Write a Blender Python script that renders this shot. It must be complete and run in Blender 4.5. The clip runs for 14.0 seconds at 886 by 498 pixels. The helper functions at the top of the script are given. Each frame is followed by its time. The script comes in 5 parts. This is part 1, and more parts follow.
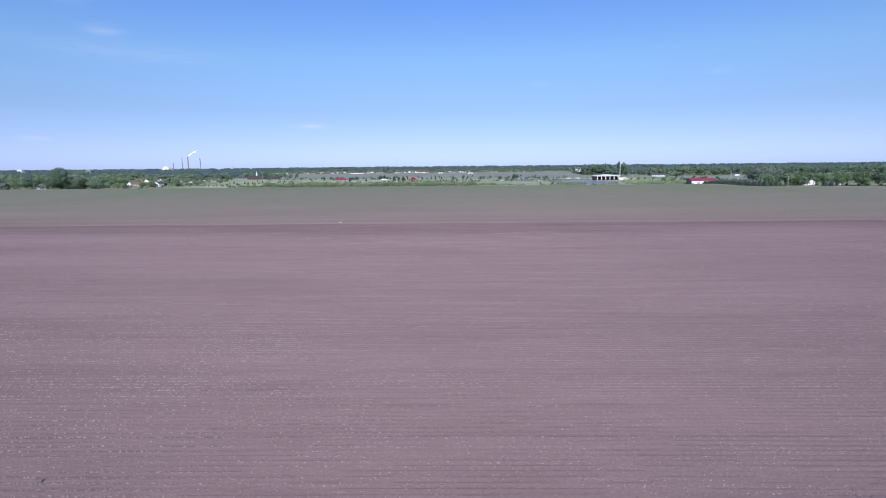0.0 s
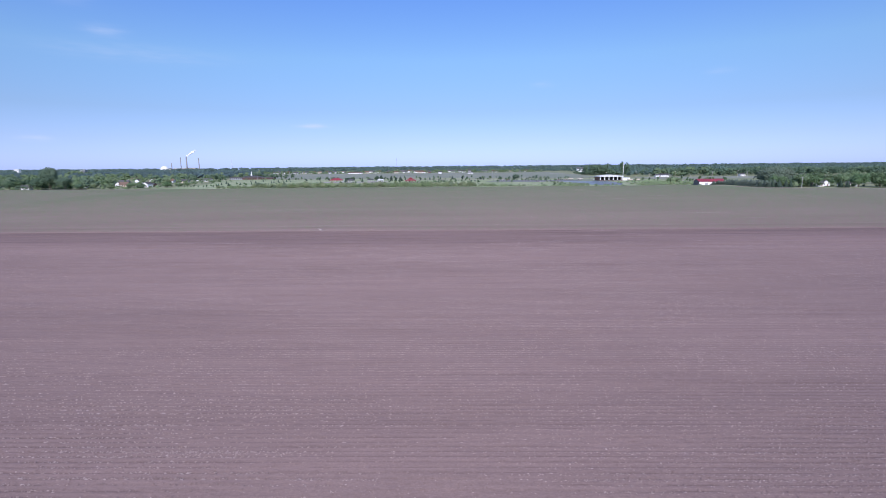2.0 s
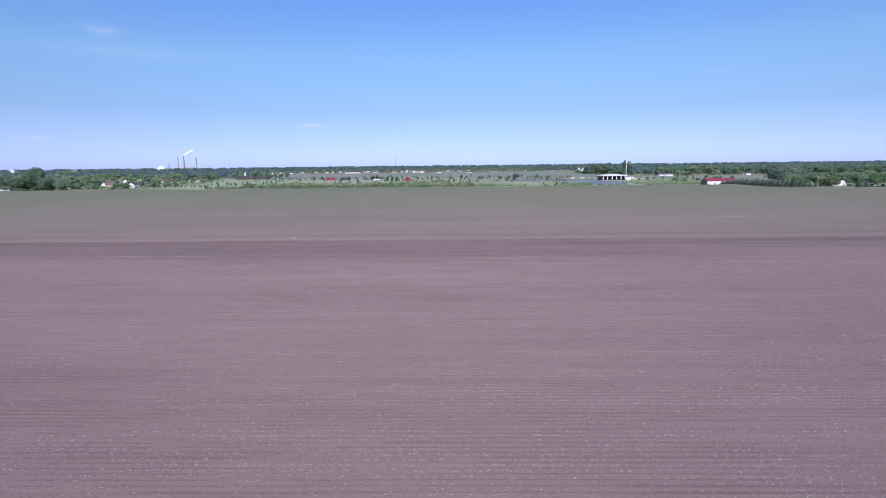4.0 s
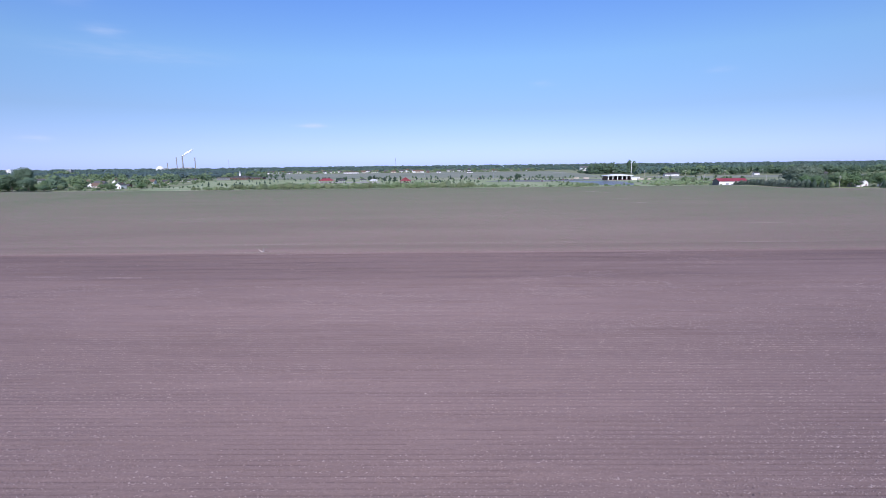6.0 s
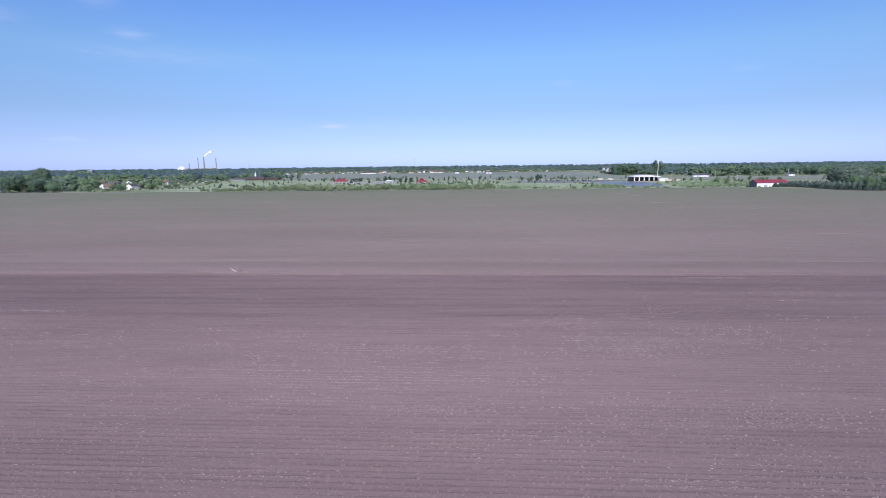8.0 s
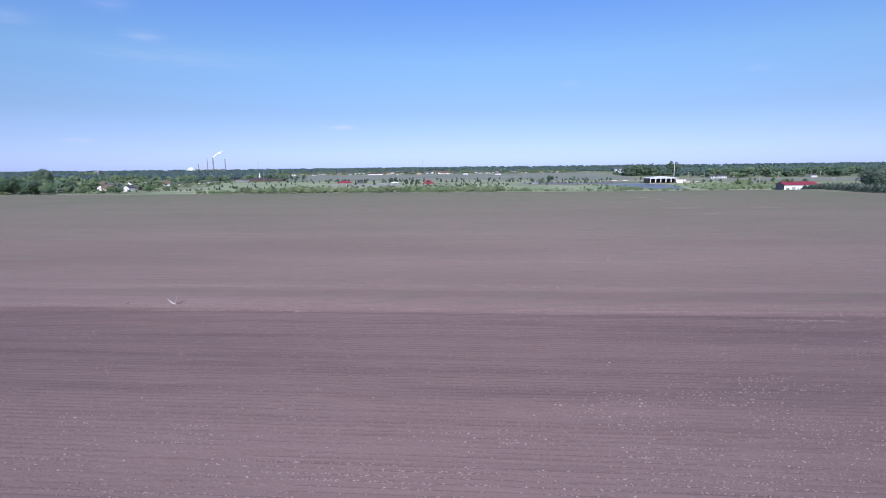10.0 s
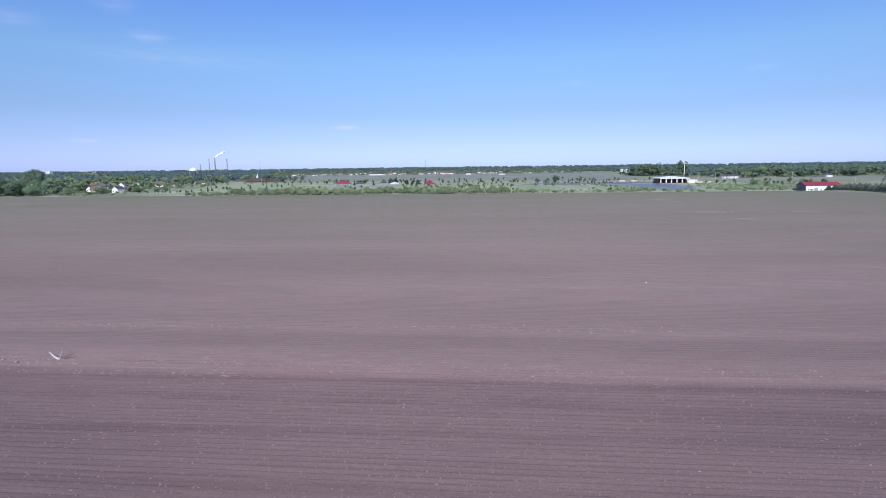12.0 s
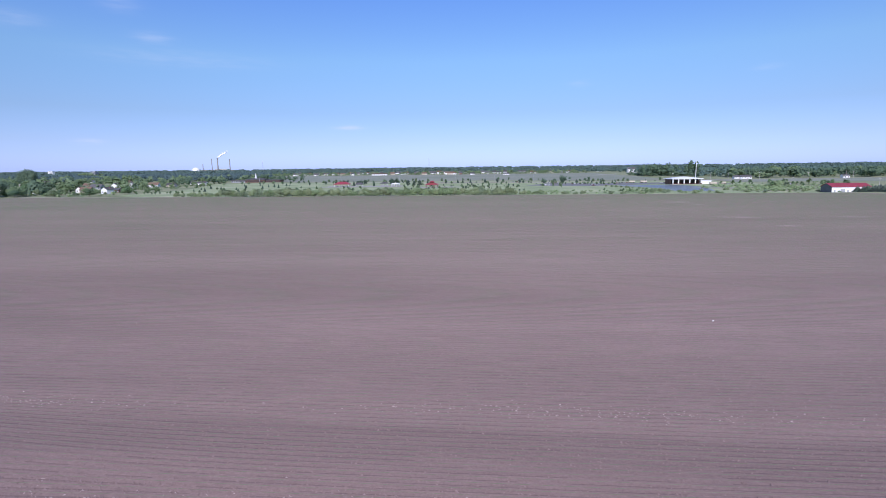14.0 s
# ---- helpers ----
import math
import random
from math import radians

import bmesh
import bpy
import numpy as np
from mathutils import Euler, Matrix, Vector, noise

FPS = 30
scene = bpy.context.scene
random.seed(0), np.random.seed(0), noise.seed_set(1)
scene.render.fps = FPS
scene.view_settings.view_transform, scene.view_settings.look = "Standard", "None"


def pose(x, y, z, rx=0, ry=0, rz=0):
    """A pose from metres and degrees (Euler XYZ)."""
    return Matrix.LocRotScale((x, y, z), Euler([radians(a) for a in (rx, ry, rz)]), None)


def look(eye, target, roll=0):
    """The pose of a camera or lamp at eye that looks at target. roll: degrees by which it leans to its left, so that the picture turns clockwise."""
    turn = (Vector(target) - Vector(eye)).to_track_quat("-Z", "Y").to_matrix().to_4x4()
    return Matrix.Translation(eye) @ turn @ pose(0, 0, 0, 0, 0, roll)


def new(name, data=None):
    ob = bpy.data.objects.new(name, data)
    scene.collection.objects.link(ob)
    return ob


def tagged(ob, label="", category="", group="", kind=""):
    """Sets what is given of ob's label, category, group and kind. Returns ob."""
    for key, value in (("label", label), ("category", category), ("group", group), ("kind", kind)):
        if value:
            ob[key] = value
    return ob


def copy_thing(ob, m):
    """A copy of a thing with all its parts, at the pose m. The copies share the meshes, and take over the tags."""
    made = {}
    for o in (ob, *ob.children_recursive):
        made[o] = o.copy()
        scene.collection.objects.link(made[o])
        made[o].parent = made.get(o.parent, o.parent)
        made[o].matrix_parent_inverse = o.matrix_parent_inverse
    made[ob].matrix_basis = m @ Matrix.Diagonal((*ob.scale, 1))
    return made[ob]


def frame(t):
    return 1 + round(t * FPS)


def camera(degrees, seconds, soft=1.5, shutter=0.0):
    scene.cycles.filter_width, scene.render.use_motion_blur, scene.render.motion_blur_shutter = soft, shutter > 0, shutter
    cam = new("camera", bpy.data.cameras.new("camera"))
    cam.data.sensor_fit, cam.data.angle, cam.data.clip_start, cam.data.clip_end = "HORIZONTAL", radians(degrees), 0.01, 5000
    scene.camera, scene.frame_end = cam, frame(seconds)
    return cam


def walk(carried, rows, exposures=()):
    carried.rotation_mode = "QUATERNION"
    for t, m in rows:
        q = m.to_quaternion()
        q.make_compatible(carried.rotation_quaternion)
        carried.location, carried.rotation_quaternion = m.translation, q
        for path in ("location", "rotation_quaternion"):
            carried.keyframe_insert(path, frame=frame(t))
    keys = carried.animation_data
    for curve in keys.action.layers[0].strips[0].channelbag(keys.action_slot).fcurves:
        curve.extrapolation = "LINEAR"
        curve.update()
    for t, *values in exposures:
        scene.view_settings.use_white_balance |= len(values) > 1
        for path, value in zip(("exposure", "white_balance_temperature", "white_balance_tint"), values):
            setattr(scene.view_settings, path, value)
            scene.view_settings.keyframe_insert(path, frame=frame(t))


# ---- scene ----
cam = camera(82, 14.0, soft=0.8)
# seconds, x, y, z, turn to the left, pitch, roll
PATH = [
    (0, 0.00, 0.10, 24.04, -0.003, -9.299, -0.552),
    (0.5, 0.80, 6.12, 24.07, 0.083, -9.298, -0.538),
    (1, 1.60, 12.16, 24.09, 0.095, -9.298, -0.525),
    (1.5, 2.37, 18.25, 24.10, 0.054, -9.301, -0.517),
    (2, 3.11, 24.39, 24.11, 0.038, -9.307, -0.515),
    (2.5, 3.82, 30.62, 24.10, 0.020, -9.318, -0.522),
    (3, 4.46, 36.96, 24.08, -0.007, -9.335, -0.540),
    (3.5, 5.05, 43.42, 24.03, -0.014, -9.359, -0.569),
    (4, 5.57, 50.02, 23.97, 0.000, -9.383, -0.602),
    (4.5, 6.03, 56.73, 23.89, 0.025, -9.404, -0.634),
    (5, 6.44, 63.55, 23.80, 0.052, -9.413, -0.655),
    (5.5, 6.81, 70.43, 23.71, 0.071, -9.407, -0.659),
    (6, 7.16, 77.36, 23.64, 0.069, -9.383, -0.642),
    (6.25, 7.33, 80.83, 23.61, 0.065, -9.369, -0.630),
    (6.5, 7.50, 84.31, 23.59, 0.105, -9.358, -0.621),
    (6.75, 7.67, 87.78, 23.58, 0.194, -9.351, -0.616),
    (7, 7.84, 91.25, 23.57, 0.440, -9.350, -0.616),
    (7.25, 8.02, 94.71, 23.57, 1.098, -9.350, -0.621),
    (7.5, 8.19, 98.16, 23.58, 1.668, -9.347, -0.627),
    (7.75, 8.37, 101.61, 23.60, 1.984, -9.337, -0.634),
    (8, 8.54, 105.04, 23.62, 2.161, -9.322, -0.640),
    (8.5, 8.87, 111.90, 23.68, 2.463, -9.288, -0.646),
    (9, 9.18, 118.72, 23.75, 2.744, -9.258, -0.646),
    (9.5, 9.44, 125.51, 23.82, 2.988, -9.233, -0.646),
    (10, 9.65, 132.27, 23.87, 3.177, -9.215, -0.649),
    (10.5, 9.79, 139.00, 23.90, 3.297, -9.207, -0.661),
    (11, 9.85, 145.71, 23.91, 3.355, -9.207, -0.683),
    (11.5, 9.83, 152.39, 23.88, 3.421, -9.212, -0.707),
    (12, 9.76, 159.05, 23.83, 3.526, -9.216, -0.725),
    (12.5, 9.64, 165.69, 23.76, 3.664, -9.215, -0.731),
    (13, 9.49, 172.32, 23.68, 3.793, -9.210, -0.727),
    (13.5, 9.31, 178.94, 23.59, 3.875, -9.201, -0.715),
    (14, 9.12, 185.55, 23.49, 3.927, -9.191, -0.700),
]
walk(cam, [(t, Matrix.Translation((x, y, z)) @ pose(0, 0, 0, 0, 0, yaw) @ pose(0, 0, 0, 90 + pitch) @ pose(0, 0, 0, 0, 0, roll))
           for t, x, y, z, yaw, pitch, roll in PATH],
     exposures=[(0, -0.2, 5800, 21), (14, -0.2, 5800, 21)])

# ---- world and sun ----
SUN_AZ, SUN_EL = radians(4), radians(37)   # behind the flight, a little to its right
world = bpy.data.worlds.new("world")
scene.world = world
world.use_nodes = True
SKY_TINT = [(0.0, (0.64, 0.85, 1.75)), (0.02, (0.66, 0.81, 1.45)), (0.05, (0.68, 0.77, 1.15)), (0.1, (0.705, 0.785, 0.96)), (0.19, (0.88, 1.045, 1.11)), (0.3, (0.81, 1.04, 1.37)), (1.0, (0.8, 1.05, 1.3))]
wn, wl = world.node_tree.nodes, world.node_tree.links
wn.clear()
sky = wn.new("ShaderNodeTexSky")
sky.sky_type, sky.sun_disc = "NISHITA", False
sky.sun_elevation, sky.sun_rotation = SUN_EL, math.pi + SUN_AZ
sky.altitude, sky.air_density, sky.dust_density, sky.ozone_density = 200, 1.0, 0.3, 2.2
back = wn.new("ShaderNodeBackground")
back.inputs["Strength"].default_value = 0.12
wout = wn.new("ShaderNodeOutputWorld")


def wmath(op, a, b=None, c=None):
    x = wn.new("ShaderNodeMath")
    x.operation = op
    for sock, v in zip(x.inputs, (a, b, c)):
        if v is None:
            continue
        if isinstance(v, (int, float)):
            sock.default_value = v
        else:
            wl.new(v, sock)
    return x.outputs[0]


# clear air: a deep blue that pales evenly towards the horizon, with a few thin wisps
way = wn.new("ShaderNodeTexCoord").outputs["Generated"]
wsep = wn.new("ShaderNodeSeparateXYZ")
wl.new(way, wsep.inputs[0])
tint = wn.new("ShaderNodeValToRGB")
els = tint.color_ramp.elements
while len(els) < len(SKY_TINT):
    els.new(0.5)
for e, (p, c) in zip(els, SKY_TINT):
    e.position, e.color = p, (*c, 1)
wl.new(wsep.outputs["Z"], tint.inputs["Fac"])
air = wn.new("ShaderNodeMix")
air.data_type, air.blend_type = "RGBA", "MULTIPLY"
air.inputs[0].default_value = 1.0
wl.new(sky.outputs[0], air.inputs[6])
wl.new(tint.outputs[0], air.inputs[7])
turn_of = wmath("ARCTAN2", wsep.outputs["X"], wsep.outputs["Y"])
rise = wmath("ARCSINE", wsep.outputs["Z"])
wisp = wn.new("ShaderNodeTexNoise")
wisp.inputs["Scale"].default_value, wisp.inputs["Detail"].default_value = 1.0, 6.0
wvec = wn.new("ShaderNodeCombineXYZ")
wl.new(wmath("MULTIPLY", turn_of, 22.0), wvec.inputs[0])
wl.new(wmath("MULTIPLY", rise, 130.0), wvec.inputs[1])
wl.new(wvec.outputs[0], wisp.inputs["Vector"])
veil = None
for az, el, wide, tall, dense in ((-0.56, 0.2107, 0.026, 0.008, 0.26), (-0.515, 0.182, 0.12, 0.012, 0.16), (-0.2404, 0.0739, 0.024, 0.0035, 0.75), (-0.6627, 0.0457, 0.018, 0.004, 0.55),
                                  (0.1886, 0.1455, 0.018, 0.005, 0.2), (0.4838, 0.1508, 0.018, 0.005, 0.16), (-0.742, 0.2177, 0.035, 0.01, 0.22), (-0.603, 0.257, 0.026, 0.012, 0.2)):
    u = wmath("DIVIDE", wmath("SUBTRACT", turn_of, az), wide)
    v = wmath("DIVIDE", wmath("SUBTRACT", rise, el), tall)
    d2 = wmath("ADD", wmath("MULTIPLY", u, u), wmath("MULTIPLY", v, v))
    g = wmath("MULTIPLY", wmath("POWER", 2.718, wmath("MULTIPLY", d2, -1.0)), dense)
    veil = g if veil is None else wmath("ADD", veil, g)
veil = wmath("MULTIPLY", veil, wmath("MULTIPLY_ADD", wisp.outputs["Fac"], 2.2, -0.45))
veil_n = wn.new("ShaderNodeMix")
veil_n.data_type, veil_n.clamp_factor = "RGBA", True
wl.new(veil, veil_n.inputs[0])
wl.new(air.outputs[2], veil_n.inputs[6])
veil_n.inputs[7].default_value = (6.5, 7.2, 8.2, 1)
wl.new(veil_n.outputs[2], back.inputs["Color"])
wl.new(back.outputs[0], wout.inputs["Surface"])

sun_data = bpy.data.lights.new("sun", "SUN")
sun_data.energy, sun_data.angle, sun_data.color = 5.0, radians(0.53), (1.0, 0.95, 0.88)
sun = new("sun", sun_data)
to_sun = Vector((math.sin(SUN_AZ) * math.cos(SUN_EL), -math.cos(SUN_AZ) * math.cos(SUN_EL), math.sin(SUN_EL)))
sun.matrix_world = look(to_sun * 100, (0, 0, 0))


# ---- materials ----
def material(name, rough=0.8, metal=0.0):
    m = bpy.data.materials.new(name)
    m.use_nodes = True
    b = m.node_tree.nodes["Principled BSDF"]
    b.inputs["Roughness"].default_value, b.inputs["Metallic"].default_value = rough, metal
    return m, m.node_tree.nodes, m.node_tree.links, b


def noise_node(n, l, vector, scale, detail=4.0, rough=0.55, stretch=None):
    t = n.new("ShaderNodeTexNoise")
    t.inputs["Scale"].default_value, t.inputs["Detail"].default_value, t.inputs["Roughness"].default_value = scale, detail, rough
    if stretch:
        mp = n.new("ShaderNodeMapping")
        mp.inputs["Scale"].default_value = stretch
        l.new(vector, mp.inputs["Vector"])
        vector = mp.outputs[0]
    l.new(vector, t.inputs["Vector"])
    return t.outputs["Fac"]


def ramp_node(n, l, fac, stops):
    r = n.new("ShaderNodeValToRGB")
    el = r.color_ramp.elements
    while len(el) < len(stops):
        el.new(0.5)
    for e, (p, c) in zip(el, stops):
        e.position, e.color = p, (*c, 1) if len(c) == 3 else c
    l.new(fac, r.inputs["Fac"])
    return r.outputs["Color"]


def mix_node(n, l, kind, fac, a, b):
    x = n.new("ShaderNodeMix")
    x.data_type, x.blend_type = "RGBA", kind
    for sock, v in ((x.inputs[0], fac), (x.inputs[6], a), (x.inputs[7], b)):
        if isinstance(v, (int, float)):
            sock.default_value = v
        elif isinstance(v, tuple):
            sock.default_value = (*v, 1)
        else:
            l.new(v, sock)
    return x.outputs[2]


def bump_node(n, l, height, b, strength, distance):
    x = n.new("ShaderNodeBump")
    x.inputs["Strength"].default_value, x.inputs["Distance"].default_value = strength, distance
    l.new(height, x.inputs["Height"])
    l.new(x.outputs[0], b.inputs["Normal"])


def surface(name, color, rough=0.8, metal=0.0, wear=0.18, grain=3.0, coarse=0.25, bump=0.0, rand=0.0):
    """A worn surface: grain and stains at two scales over a base colour."""
    m, n, l, b = material(name, rough, metal)
    geo = n.new("ShaderNodeTexCoord").outputs["Object"]
    dark, light = tuple(c * (1 - wear) for c in color), tuple(min(1, c * (1 + wear)) for c in color)
    col = ramp_node(n, l, noise_node(n, l, geo, coarse), [(0.3, dark), (0.7, light)])
    fine = noise_node(n, l, geo, grain, 6)
    col = mix_node(n, l, "MULTIPLY", 0.6, col, ramp_node(n, l, fine, [(0.3, (0.86, 0.85, 0.84)), (0.65, (1, 1, 1))]))
    if rand:
        info = n.new("ShaderNodeObjectInfo").outputs["Random"]
        col = mix_node(n, l, "MULTIPLY", 1.0, col, ramp_node(n, l, info, [(0, (1 - rand,) * 3), (1, (1, 1, 1))]))
    l.new(col, b.inputs["Base Color"])
    if bump:
        bump_node(n, l, fine, b, bump, 0.05)
    return m


def foliage(name, dark, light, rough=0.65):
    """Leaves: each tree and each clump differs a little."""
    m, n, l, b = material(name, rough)
    geo = n.new("ShaderNodeNewGeometry")
    tree = n.new("ShaderNodeObjectInfo").outputs["Random"]
    col = ramp_node(n, l, geo.outputs["Random Per Island"], [(0.0, dark), (1.0, light)])
    tint = ramp_node(n, l, tree, [(0.0, (0.82, 0.87, 0.88)), (0.4, (1.0, 0.97, 0.86)), (0.7, (0.88, 1.0, 0.82)), (1.0, (1.1, 1.07, 1.0))])
    col = mix_node(n, l, "MULTIPLY", 1.0, col, tint)
    l.new(col, b.inputs["Base Color"])
    b.inputs["Specular IOR Level"].default_value = 0.25
    glow = n.new("ShaderNodeBsdfTranslucent")
    l.new(col, glow.inputs["Color"])
    both = n.new("ShaderNodeMixShader")
    both.inputs[0].default_value = 0.25
    l.new(b.outputs[0], both.inputs[1])
    l.new(glow.outputs[0], both.inputs[2])
    l.new(both.outputs[0], n["Material Output"].inputs["Surface"])
    return m


def field_soil(name, wet=1.0):
    """Dry tilled soil: streaks along the rows, moist blotches, fine crumbs and pale straw."""
    m, n, l, b = material(name, 0.92)
    pos = n.new("ShaderNodeNewGeometry").outputs["Position"]
    mp = n.new("ShaderNodeMapping")
    mp.inputs["Rotation"].default_value = (0, 0, radians(1.15))
    l.new(pos, mp.inputs["Vector"])
    v = mp.outputs[0]
    broad = noise_node(n, l, v, 1.0, 3, 0.5, (0.006, 0.03, 0.01))
    col = ramp_node(n, l, broad, [(0.32, SOIL_DARK), (0.5, SOIL_MID), (0.7, SOIL_LIGHT)])
    fine_streak = noise_node(n, l, v, 1.0, 4, 0.65, (0.12, 1.6, 0.5))
    col = mix_node(n, l, "MULTIPLY", 0.6, col, ramp_node(n, l, fine_streak, [(0.3, (0.8, 0.79, 0.8)), (0.7, (1.08, 1.07, 1.05))]))
    crumbs = noise_node(n, l, v, 5.0, 6, 0.7)
    col = mix_node(n, l, "MULTIPLY", 0.6, col, ramp_node(n, l, crumbs, [(0.3, (0.7, 0.69, 0.7)), (0.62, (1.08, 1.07, 1.06))]))
    flecks = noise_node(n, l, v, 1.0, 3, 0.6, (1.6, 4.5, 2.0))
    col = mix_node(n, l, "MULTIPLY", 0.5, col, ramp_node(n, l, flecks, [(0.3, (0.8, 0.79, 0.79)), (0.55, (1.0, 1.0, 1.0)), (0.72, (1.2, 1.18, 1.17))]))
    # the turning strip between the two plantings: a damp dark band, then a pale dusty one
    sep = n.new("ShaderNodeSeparateXYZ")
    l.new(v, sep.inputs[0])
    wob = n.new("ShaderNodeMath")
    wob.operation = "MULTIPLY_ADD"
    l.new(noise_node(n, l, v, 1.0, 4, 0.6, (0.02, 0.06, 0.1)), wob.inputs[0])
    wob.inputs[1].default_value = 5.0
    l.new(sep.outputs["Y"], wob.inputs[2])
    rng = n.new("ShaderNodeMapRange")
    rng.inputs["From Min"].default_value, rng.inputs["From Max"].default_value = 175.0, 275.0
    l.new(wob.outputs[0], rng.inputs["Value"])
    band = ramp_node(n, l, rng.outputs[0], [(0.0, (1, 1, 1)), (0.07, (0.96, 0.96, 0.96)), (0.15, (0.85, 0.845, 0.85)), (0.28, (0.75, 0.745, 0.75)), (0.37, (0.65, 0.645, 0.65)), (0.4, (0.7, 0.695, 0.7)),
                                             (0.428, (1.06, 1.04, 1.01)), (0.465, (1.04, 1.03, 1.01)), (0.5, (0.9, 0.9, 0.9)), (0.52, (0.82, 0.82, 0.825)), (0.555, (0.82, 0.82, 0.825)), (0.572, (0.98, 0.98, 0.975)),
                                             (0.6, (1.02, 1.02, 1.01)), (0.63, (0.94, 0.94, 0.94)), (0.75, (0.97, 0.97, 0.97)), (1.0, (1, 1, 1))])
    # long streaks along the rows: strongest in the turning strip, faint under the crop
    streak = noise_node(n, l, v, 1.0, 5, 0.6, (0.012, 0.34, 0.1))
    share = ramp_node(n, l, rng.outputs[0], [(0.0, (0.42, 0.42, 0.42)), (0.1, (0.9, 0.9, 0.9)), (0.42, (0.9, 0.9, 0.9)), (0.5, (0.4, 0.4, 0.4)), (0.75, (0.14, 0.14, 0.14))])
    col = mix_node(n, l, "MULTIPLY", share, col, ramp_node(n, l, streak, [(0.28, (0.74, 0.73, 0.74)), (0.5, (0.97, 0.97, 0.97)), (0.75, (1.1, 1.08, 1.06))]))
    col = mix_node(n, l, "MULTIPLY", 0.75, col, band)
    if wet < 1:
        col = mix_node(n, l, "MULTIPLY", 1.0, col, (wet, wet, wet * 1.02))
    l.new(col, b.inputs["Base Color"])
    b.inputs["Specular IOR Level"].default_value = 0.15
    b.inputs["Diffuse Roughness"].default_value = 1.0
    bump_node(n, l, crumbs, b, 0.7, 0.08)
    return m


def meadow(name, stops, patch=0.02, streak=(0.02, 0.1, 0.1)):
    """Grass seen from far off: patches, mown streaks and tufts."""
    m, n, l, b = material(name, 0.9)
    pos = n.new("ShaderNodeNewGeometry").outputs["Position"]
    col = ramp_node(n, l, noise_node(n, l, pos, patch, 5, 0.6), stops)
    st = noise_node(n, l, pos, 1.0, 5, 0.6, streak)
    col = mix_node(n, l, "MULTIPLY", 0.7, col, ramp_node(n, l, st, [(0.3, (0.68, 0.72, 0.7)), (0.7, (1.12, 1.1, 1.05))]))
    tuft = noise_node(n, l, pos, 1.2, 5, 0.7)
    col = mix_node(n, l, "MULTIPLY", 0.6, col, ramp_node(n, l, tuft, [(0.3, (0.6, 0.62, 0.6)), (0.65, (1.1, 1.1, 1.1))]))
    l.new(col, b.inputs["Base Color"])
    b.inputs["Specular IOR Level"].default_value = 0.15
    return m


SOIL_DARK, SOIL_MID, SOIL_LIGHT = (0.19, 0.138, 0.13), (0.216, 0.157, 0.147), (0.238, 0.173, 0.163)
M_SOIL = field_soil("soil")
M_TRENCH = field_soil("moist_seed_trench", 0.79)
M_SEEDLING = foliage("seedling_green", (0.145, 0.165, 0.118), (0.172, 0.192, 0.138))
m, n, l, b = material("straw", 0.85)
l.new(ramp_node(n, l, n.new("ShaderNodeNewGeometry").outputs["Random Per Island"], [(0.0, (0.23, 0.17, 0.158)), (0.4, (0.285, 0.215, 0.2)), (0.8, (0.34, 0.263, 0.245)), (1.0, (0.42, 0.335, 0.312))]), b.inputs["Base Color"])
M_STRAW = m
m, n, l, b = material("clod", 0.95)
b.inputs["Diffuse Roughness"].default_value = 1.0
b.inputs["Specular IOR Level"].default_value = 0.15
l.new(ramp_node(n, l, n.new("ShaderNodeNewGeometry").outputs["Random Per Island"], [(0.0, (0.175, 0.127, 0.119)), (0.6, (0.212, 0.154, 0.144)), (1.0, (0.245, 0.179, 0.168))]), b.inputs["Base Color"])
M_CLOD = m
M_DRYEARTH = surface("dry_earth", (0.33, 0.25, 0.225), 0.95, wear=0.3)
M_GROUND = meadow("rough_grass", [(0.3, (0.23, 0.26, 0.14)), (0.5, (0.3, 0.32, 0.18)), (0.7, (0.42, 0.4, 0.26))])
M_LAWN = meadow("mown_lawn", [(0.3, (0.3, 0.355, 0.19)), (0.5, (0.37, 0.42, 0.235)), (0.68, (0.5, 0.5, 0.32))])
M_CROP = meadow("young_crop", [(0.3, (0.265, 0.285, 0.215)), (0.5, (0.3, 0.31, 0.24)), (0.7, (0.34, 0.34, 0.27))], 0.006, (0.004, 0.05, 0.1))
M_DRY = meadow("dry_grass", [(0.3, (0.3, 0.3, 0.19)), (0.5, (0.38, 0.36, 0.25)), (0.7, (0.45, 0.42, 0.31))])
M_ROAD = surface("asphalt_worn", (0.2, 0.195, 0.19), 0.9, wear=0.2)
M_GRAVEL = surface("gravel", (0.38, 0.35, 0.3), 0.9, wear=0.2)
M_LEAF = foliage("leaf_green", (0.138, 0.202, 0.108), (0.176, 0.25, 0.134))
M_LEAF_DARK = foliage("leaf_dark", (0.104, 0.155, 0.106), (0.132, 0.19, 0.13))
M_LEAF_YOUNG = foliage("leaf_young", (0.185, 0.245, 0.142), (0.226, 0.288, 0.168))
# bluer green: the haze of distance is mixed into this leaf colour
M_LEAF_HAZE = foliage("leaf_far", (0.11, 0.158, 0.156), (0.138, 0.194, 0.186))
M_SHRUB = foliage("leaf_shrub", (0.27, 0.325, 0.19), (0.335, 0.395, 0.24))
M_SILVER = foliage("leaf_silver", (0.155, 0.2, 0.153), (0.2, 0.248, 0.19))
M_CEDAR = foliage("cedar_green", (0.15, 0.19, 0.158), (0.195, 0.236, 0.195))
M_NEEDLE = foliage("needle", (0.072, 0.108, 0.082), (0.1, 0.145, 0.106))
M_BARK = surface("bark", (0.17, 0.14, 0.115), 0.95, wear=0.3, grain=8)
